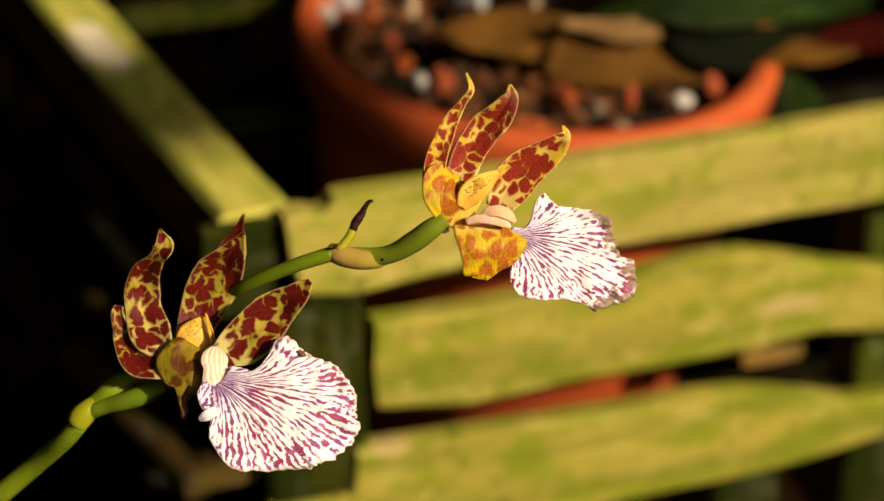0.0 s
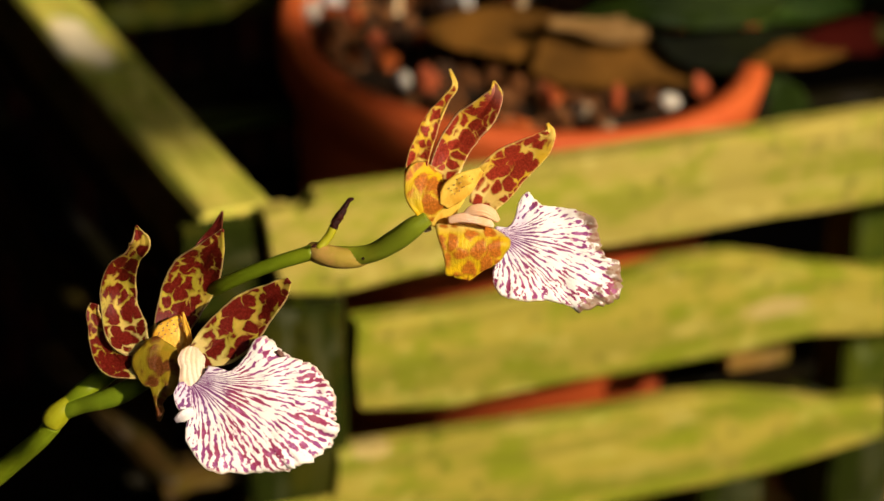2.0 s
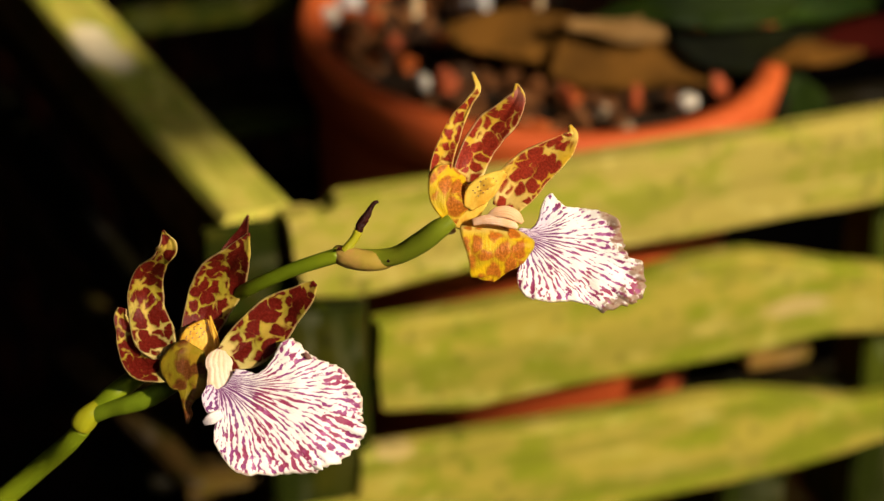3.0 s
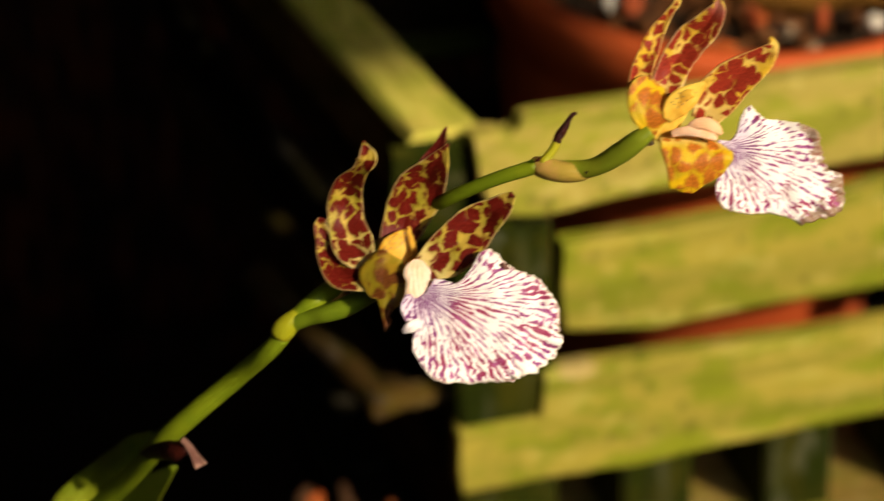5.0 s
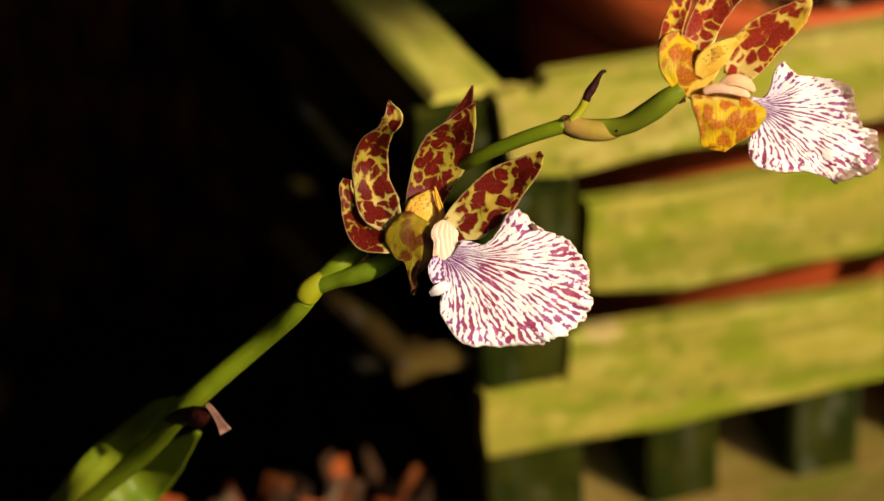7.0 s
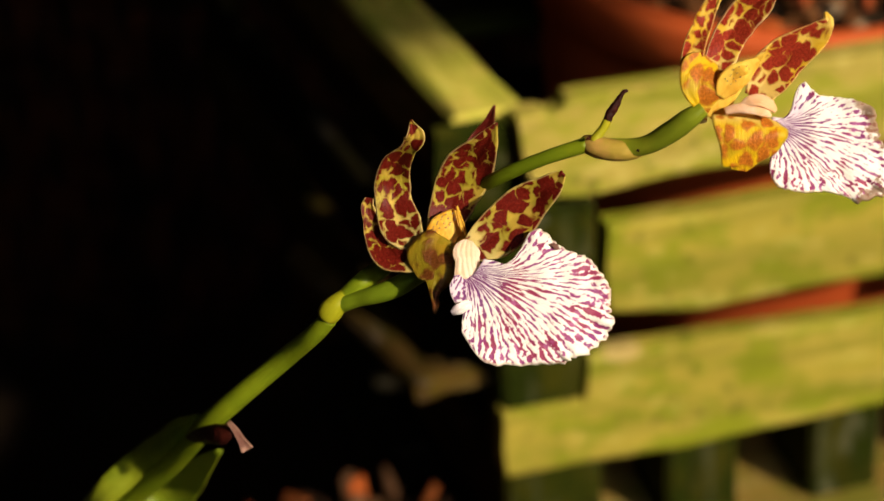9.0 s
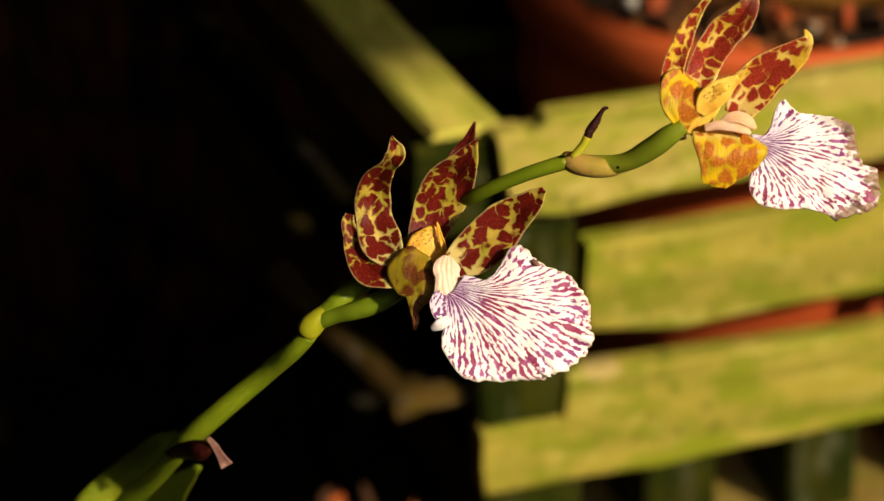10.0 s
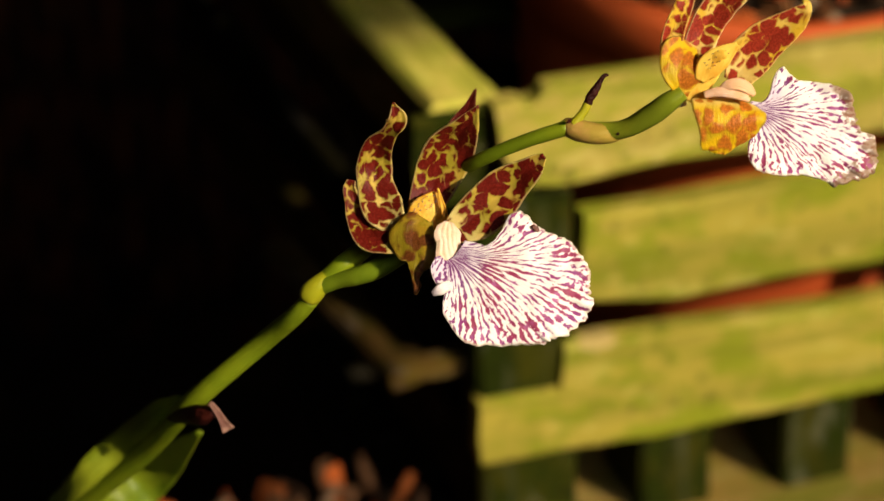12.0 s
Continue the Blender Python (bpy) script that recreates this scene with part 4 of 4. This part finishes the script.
blade("lateral_sepal", flower, TEPAL_OLIVE, [(-57.5, -18.3, -5.2), (-58.4, -19.9, -3.9), (-58.9, -22.1, -2.9), (-58.6, -24.4, -2.5), (-58.0, -26.9, -1.9), (-58.4, -28.9, -1.5), (-58.6, -30.8, -1.0), (-58.1, -32.4, -0.5), (-58.5, -34.1, -0.5)], [(2.5, 2.7), (4.6, 4.1), (5.0, 5.5), (4.6, 4.6), (3.1, 3.1), (1.6, 1.4), (0.7, 0.7), (0.7, 0.9), (0.2, 0.2)], "drooping olive-brown sepal with a dried point", (-0.1, -0.1, 1), cup=-0.12, ruffle=0.8, keel=0.05, thick=0.4, seed=6, n=44, m=17)
blade("anther", flower, HOOD, [(-57.3, -22.2, -8.5), (-57.0, -19.4, -8.0), (-56.7, -17.0, -8.0), (-55.8, -15.1, -8.6), (-54.8, -13.4, -9.6)], [(3.7, 3.9), (3.9, 3.9), (3.5, 3.7), (2.3, 2.9), (0.6, 0.8)], "dull golden column hood with red-brown dots", (0.2, 0.1, 1), cup=-0.22, ruffle=0.5, keel=0.0, thick=0.5, seed=7)
blade("column_wing", flower, HOOD, [(-54.4, -12.4, -8.1), (-53.7, -14.5, -7.5), (-52.9, -17.3, -6.9), (-52.9, -19.6, -6.5), (-54.0, -21.4, -6.5)], [(0.1, 0.1), (0.3, 0.5), (0.5, 0.6), (0.6, 0.6), (0.5, 0.5)], "curled golden wing beside the column", (0.1, 0, 1), cup=0.15, ruffle=0.3, keel=0.0, thick=0.4, seed=24)
callus = blade("callus", flower, CREAM, [(-51.6, -19.4, -3.0), (-51.6, -20.1, -2.0), (-51.6, -21.0, -1.2), (-51.6, -22.0, -0.6), (-51.4, -23.0, -0.2), (-51.3, -24.0, 0.2), (-51.0, -25.2, 0.5), (-50.5, -26.8, 0.6), (-50.1, -28.2, -0.6)], [(1.1, 1.1), (2.2, 2.2), (2.7, 2.7), (2.6, 2.9), (2.4, 2.6), (2.3, 2.7), (2.5, 3.2), (2.3, 3.0), (1.4, 1.8)], "cream callus with fine pleats", (0.25, 0.15, 1), cup=-0.16, ruffle=0.3, keel=0.0, thick=0.5, seed=8, n=36, m=41, pleat=0.06)
for k in range(22):
    part("dot", lump((0.26, 0.14, 0.2), (-60.2, -18.1, -7.7), (0, 0, 28), 0.3, 1, k), DRY_PINK, flower, "", True, pose((0.9 * k % 5.8) * MM, (0.28 * (0.9 * k % 5.8) + 0.75 * k % 3.1) * MM, (0.5 * math.sin(math.pi * (0.9 * k % 5.8 + 0.5) / 6.8) - 0.25 * (0.75 * k % 3.1)) * MM))
OUT1 = [(-48.3, -23.1), (-45.6, -23.6), (-42.6, -24.4), (-41.3, -23.6), (-40.3, -20.9), (-39.1, -18.0), (-37.3, -17.1), (-35.6, -17.9), (-33.8, -19.8), (-31.8, -21.1), (-27.8, -22.7), (-24.9, -25.5), (-22.5, -29.5), (-23.1, -32.2), (-22.3, -35.0), (-23.0, -37.8), (-24.5, -39.8), (-27.8, -42.1), (-30.3, -42.7), (-31.9, -43.0), (-31.4, -43.6), (-36.8, -43.9), (-44.6, -43.9), (-47.9, -43.1), (-49.6, -41.4), (-51.5, -38.6), (-52.3, -37.0), (-52.0, -34.4), (-51.3, -31.6), (-53.7, -31.6), (-54.9, -28.6), (-53.9, -26.2)]
FLOW1 = [(0.00, -48.8, -24.0, -48.6, -23.6), (0.06, -49.0, -24.5, -45.7, -24.9), (0.13, -49.3, -24.7, -42.6, -25.9), (0.19, -49.5, -24.9, -41.9, -26.5), (0.29, -49.7, -25.4, -39.4, -26.5), (0.39, -50.0, -25.6, -36.6, -27.5), (0.52, -50.4, -26.1, -36.6, -30.8), (0.61, -50.9, -26.5, -39.6, -31.6), (0.71, -51.3, -26.7, -45.3, -31.5), (0.77, -51.5, -27.0, -48.2, -31.5), (0.84, -51.8, -27.0, -50.3, -30.4), (0.90, -52.0, -27.1, -51.4, -28.9), (0.94, -52.6, -26.7, -52.8, -28.9), (1.00, -53.1, -26.0, -53.5, -26.1)]
lip("lip", flower, LIP_WIDE, (-51.5, -26.6, 0.8), OUT1, FLOW1, 5.0, 1.6, "broad white lip with branching magenta veins", (-0.22, -0.20), 2, 0.8)
part("scar", lump((1.0, 0.5, 0.4), (-33.7, -20.5, 0.6), (0, 0, -40), 0.6, 2, 61), DRY_PINK, flower, "small browned nick")
blade("lip_flap", flower, PETAL_WHITE, [(-50.7, -31.7, 5.0), (-52.0, -32.2, 5.4), (-53.1, -32.9, 5.4), (-54.3, -33.6, 4.6)], [(0.7, 0.6), (1.0, 1.0), (1.0, 0.9), (0.3, 0.3)], "small pale flap beside the lip", (0.1, 0, 1), cup=0.25, ruffle=0.4, keel=0.0, thick=0.5, seed=10)

# the upper flower
flower = part("flower", tube([(-4.4, 6.0, 0.0), (-2.5, 8.7, 3.0), (0.1, 11.2, 6.0), (2.7, 13.7, 8.0), (4.3, 14.2, 9.0)], [1.5, 1.7, 1.7, 1.5, 0.8], 14, 36, 0.8, 0.1), HOOD, spray, "upper orchid flower, golden with red blotches and a pale veined lip")
blade("petal", flower, TEPAL_WARM, [(-6.0, 12.3, 4.0), (-6.3, 15.9, 5.0), (-5.9, 19.3, 6.0), (-4.6, 23.0, 7.0), (-2.9, 26.8, 7.0), (-0.5, 30.3, 8.0), (1.2, 32.9, 9.0), (0.3, 36.1, 8.0)], [(2.3, 2.3), (2.5, 2.1), (2.1, 2.2), (1.7, 2.1), (1.4, 1.6), (0.6, 0.8), (0.5, 0.7), (0.1, 0.1)], "narrow twisting golden petal with red blotches", (0.15, 0, 1), cup=0.20, ruffle=0.4, keel=0.06, thick=0.36, seed=11, n=46, m=17)
blade("dorsal_sepal", flower, TEPAL_ROSY, [(-2.2, 12.9, 2.0), (-0.7, 17.1, 0.0), (1.1, 21.3, 0.0), (3.8, 25.2, 1.0), (6.9, 28.3, 3.0), (9.1, 31.4, 5.0), (9.1, 33.9, 6.0)], [(1.9, 1.8), (2.9, 3.2), (3.1, 3.4), (3.2, 3.5), (2.5, 3.3), (1.5, 1.8), (0.1, 0.1)], "golden sepal blotched with dark red", (0.1, 0, 1), cup=0.26, ruffle=0.5, keel=0.14, thick=0.36, seed=12, n=46, m=19)
blade("petal", flower, TEPAL_WARM, [(5.9, 9.0, 1.0), (8.8, 13.0, 2.0), (12.3, 16.6, 3.0), (15.4, 19.4, 4.0), (18.2, 21.6, 5.0), (20.1, 23.6, 6.0), (19.7, 25.5, 6.0)], [(2.1, 2.7), (4.6, 4.1), (4.8, 3.9), (3.4, 3.5), (2.2, 2.9), (1.0, 1.3), (0.1, 0.1)], "spreading golden petal blotched with dark red", (0.3, 0.1, 1), cup=0.20, ruffle=0.5, keel=0.12, thick=0.36, seed=13, n=46, m=19)
blade("lateral_sepal", flower, TEPAL_GOLD, [(-4.5, 5.1, 5.0), (-4.7, 6.9, 6.4), (-5.1, 9.6, 7.6), (-5.2, 12.2, 7.6), (-4.4, 14.8, 6.5), (-3.1, 16.6, 5.0)], [(0.6, 0.8), (1.0, 2.3), (2.7, 5.5), (3.5, 5.7), (3.9, 4.8), (1.8, 2.3)], "cupped golden sepal with orange marbling", (0.1, 0, 1), cup=0.0, ruffle=0.5, keel=0.04, thick=0.6, seed=14, n=40, m=17)
blade("lateral_sepal", flower, TEPAL_GOLD, [(3.9, 5.5, 6.8), (4.0, 4.5, 7.8), (4.0, 3.3, 8.6), (4.0, 1.8, 9.0), (4.0, 0.0, 9.0), (4.0, -1.9, 8.4), (4.0, -3.4, 7.6), (4.0, -4.6, 7.0), (3.8, -5.6, 6.6)], [(3.0, 6.4), (6.6, 6.6), (8.2, 6.4), (8.3, 5.8), (7.7, 5.0), (6.6, 4.6), (4.6, 4.7), (1.8, 4.2), (0.2, 2.5)], "broad golden sepal with orange marbling below the lip", (0.15, 0.1, 1), cup=-0.05, ruffle=0.9, keel=0.03, thick=0.5, seed=15, n=44, m=23)
blade("column", flower, HOOD_GOLD, [(-3.4, 5.4, 5.5), (-1.8, 7.6, 6.2), (-0.3, 9.8, 6.7), (1.2, 11.8, 6.6), (2.5, 13.6, 6.0)], [(1.4, 1.4), (3.0, 2.7), (3.2, 2.7), (2.7, 2.3), (1.1, 1.1)], "orange column base between the sepals", (0.1, 0.1, 1), cup=-0.15, ruffle=0.6, keel=0.05, thick=0.8, seed=19)
blade("anther", flower, HOOD_GOLD, [(-0.9, 9.1, 7.2), (0.5, 11.1, 8.0), (2.5, 12.9, 8.5), (4.7, 14.7, 8.6), (6.5, 16.2, 8.6)], [(0.9, 0.9), (2.3, 2.2), (2.5, 2.3), (1.6, 1.5), (0.3, 0.5)], "yellow column hood with brown dots", (0.3, 0.1, 1), cup=-0.14, ruffle=0.3, keel=0.10, thick=0.6, seed=17)
blade("callus", flower, PEACH, [(3.4, 7.3, 9.0), (4.9, 8.2, 9.6), (6.9, 8.3, 9.8), (8.7, 7.4, 9.4), (9.8, 6.1, 8.6)], [(0.5, 0.5), (0.9, 1.1), (1.1, 1.3), (0.9, 1.1), (0.2, 0.2)], "pale peach callus lobe", (0.1, 0.3, 1), cup=-0.3, ruffle=0.2, keel=-0.03, thick=0.6, seed=18, n=30, m=31, pleat=0.08)
blade("callus", flower, PEACH, [(0.0, 6.2, 8.4), (2.5, 6.7, 9.2), (5.1, 6.6, 9.6), (7.6, 5.9, 9.4), (8.9, 5.1, 9.0)], [(0.5, 0.5), (0.9, 0.9), (1.0, 1.0), (0.8, 0.8), (0.1, 0.1)], "pale peach callus lobe", (0.1, 0.2, 1), cup=-0.35, ruffle=0.2, keel=-0.03, thick=0.6, seed=20, n=30, m=31, pleat=0.06)
for k in range(15):
    along, off = 0.6 + 1.15 * (k % 5), 0.85 * (k // 5) - 0.85 + 0.25 * math.sin(2.3 * k)
    part("dot", lump((0.24, 0.13, 0.2), (0.3, 11.5, 8.75), (0, 0, 20), 0.3, 1, k), DRY_PINK, flower, "", True, pose((0.72 * along + 0.69 * off) * MM, (0.69 * along - 0.72 * off) * MM, (0.5 * math.sin(along / 1.8) - 0.15 * abs(off)) * MM))
part("spur", lump((1.1, 0.7, 0.8), (-4.4, 4.6, 4.6), (0, 0, -8), 0.3, 2, 62), CREAM, flower, "cream nub at the flower base")
part("spur", lump((0.7, 0.7, 0.6), (-5.6, 4.9, 4.6), (0, 0, 0), 0.4, 2, 63), DRY_PINK, flower)
OUT2 = [(9.7, 5.1), (12.2, 4.6), (14.2, 4.5), (14.4, 6.4), (14.0, 8.9), (14.9, 11.2), (16.1, 12.0), (17.2, 10.8), (18.9, 9.5), (21.5, 9.0), (24.8, 8.6), (27.6, 7.8), (29.6, 6.6), (30.0, 4.5), (30.9, 1.3), (31.4, -0.7), (32.9, -2.1), (34.5, -2.0), (34.6, -5.3), (34.9, -7.6), (33.2, -10.1), (30.7, -10.6), (28.6, -11.3), (26.3, -12.0), (24.5, -11.0), (20.9, -9.9), (15.2, -9.8), (11.6, -9.1), (9.6, -7.5), (8.9, -5.3), (9.5, -2.4), (10.6, 0.3), (10.2, 2.6)]
FLOW2 = [(0.00, 9.3, 4.6, 9.5, 4.9), (0.06, 9.3, 4.4, 11.8, 4.2), (0.12, 9.3, 4.2, 13.5, 3.7), (0.19, 9.3, 4.1, 14.1, 3.7), (0.28, 9.3, 3.9, 16.1, 4.6), (0.41, 9.3, 3.8, 19.7, 3.1), (0.56, 9.3, 3.7, 20.8, 0.2), (0.72, 9.3, 3.6, 17.9, -2.0), (0.81, 9.3, 3.5, 13.8, -0.8), (0.88, 9.3, 3.3, 11.5, -0.3), (0.94, 9.3, 3.2, 9.9, 0.9), (1.00, 9.0, 3.3, 9.7, 2.9)]
lip("lip", flower, LIP_PALE, (10.2, 4.1, 1.0), OUT2, FLOW2, 3.4, 1.0, "white lip with fine magenta veins and browned tattered edge", (-0.25, -0.15), 6, 1.0)
part("scar", lump((0.75, 0.6, 0.3), (29.9, -4.1, -0.6), (0, 0, 60), 0.5, 2, 64), DRY_PINK, flower, "small brown hole")
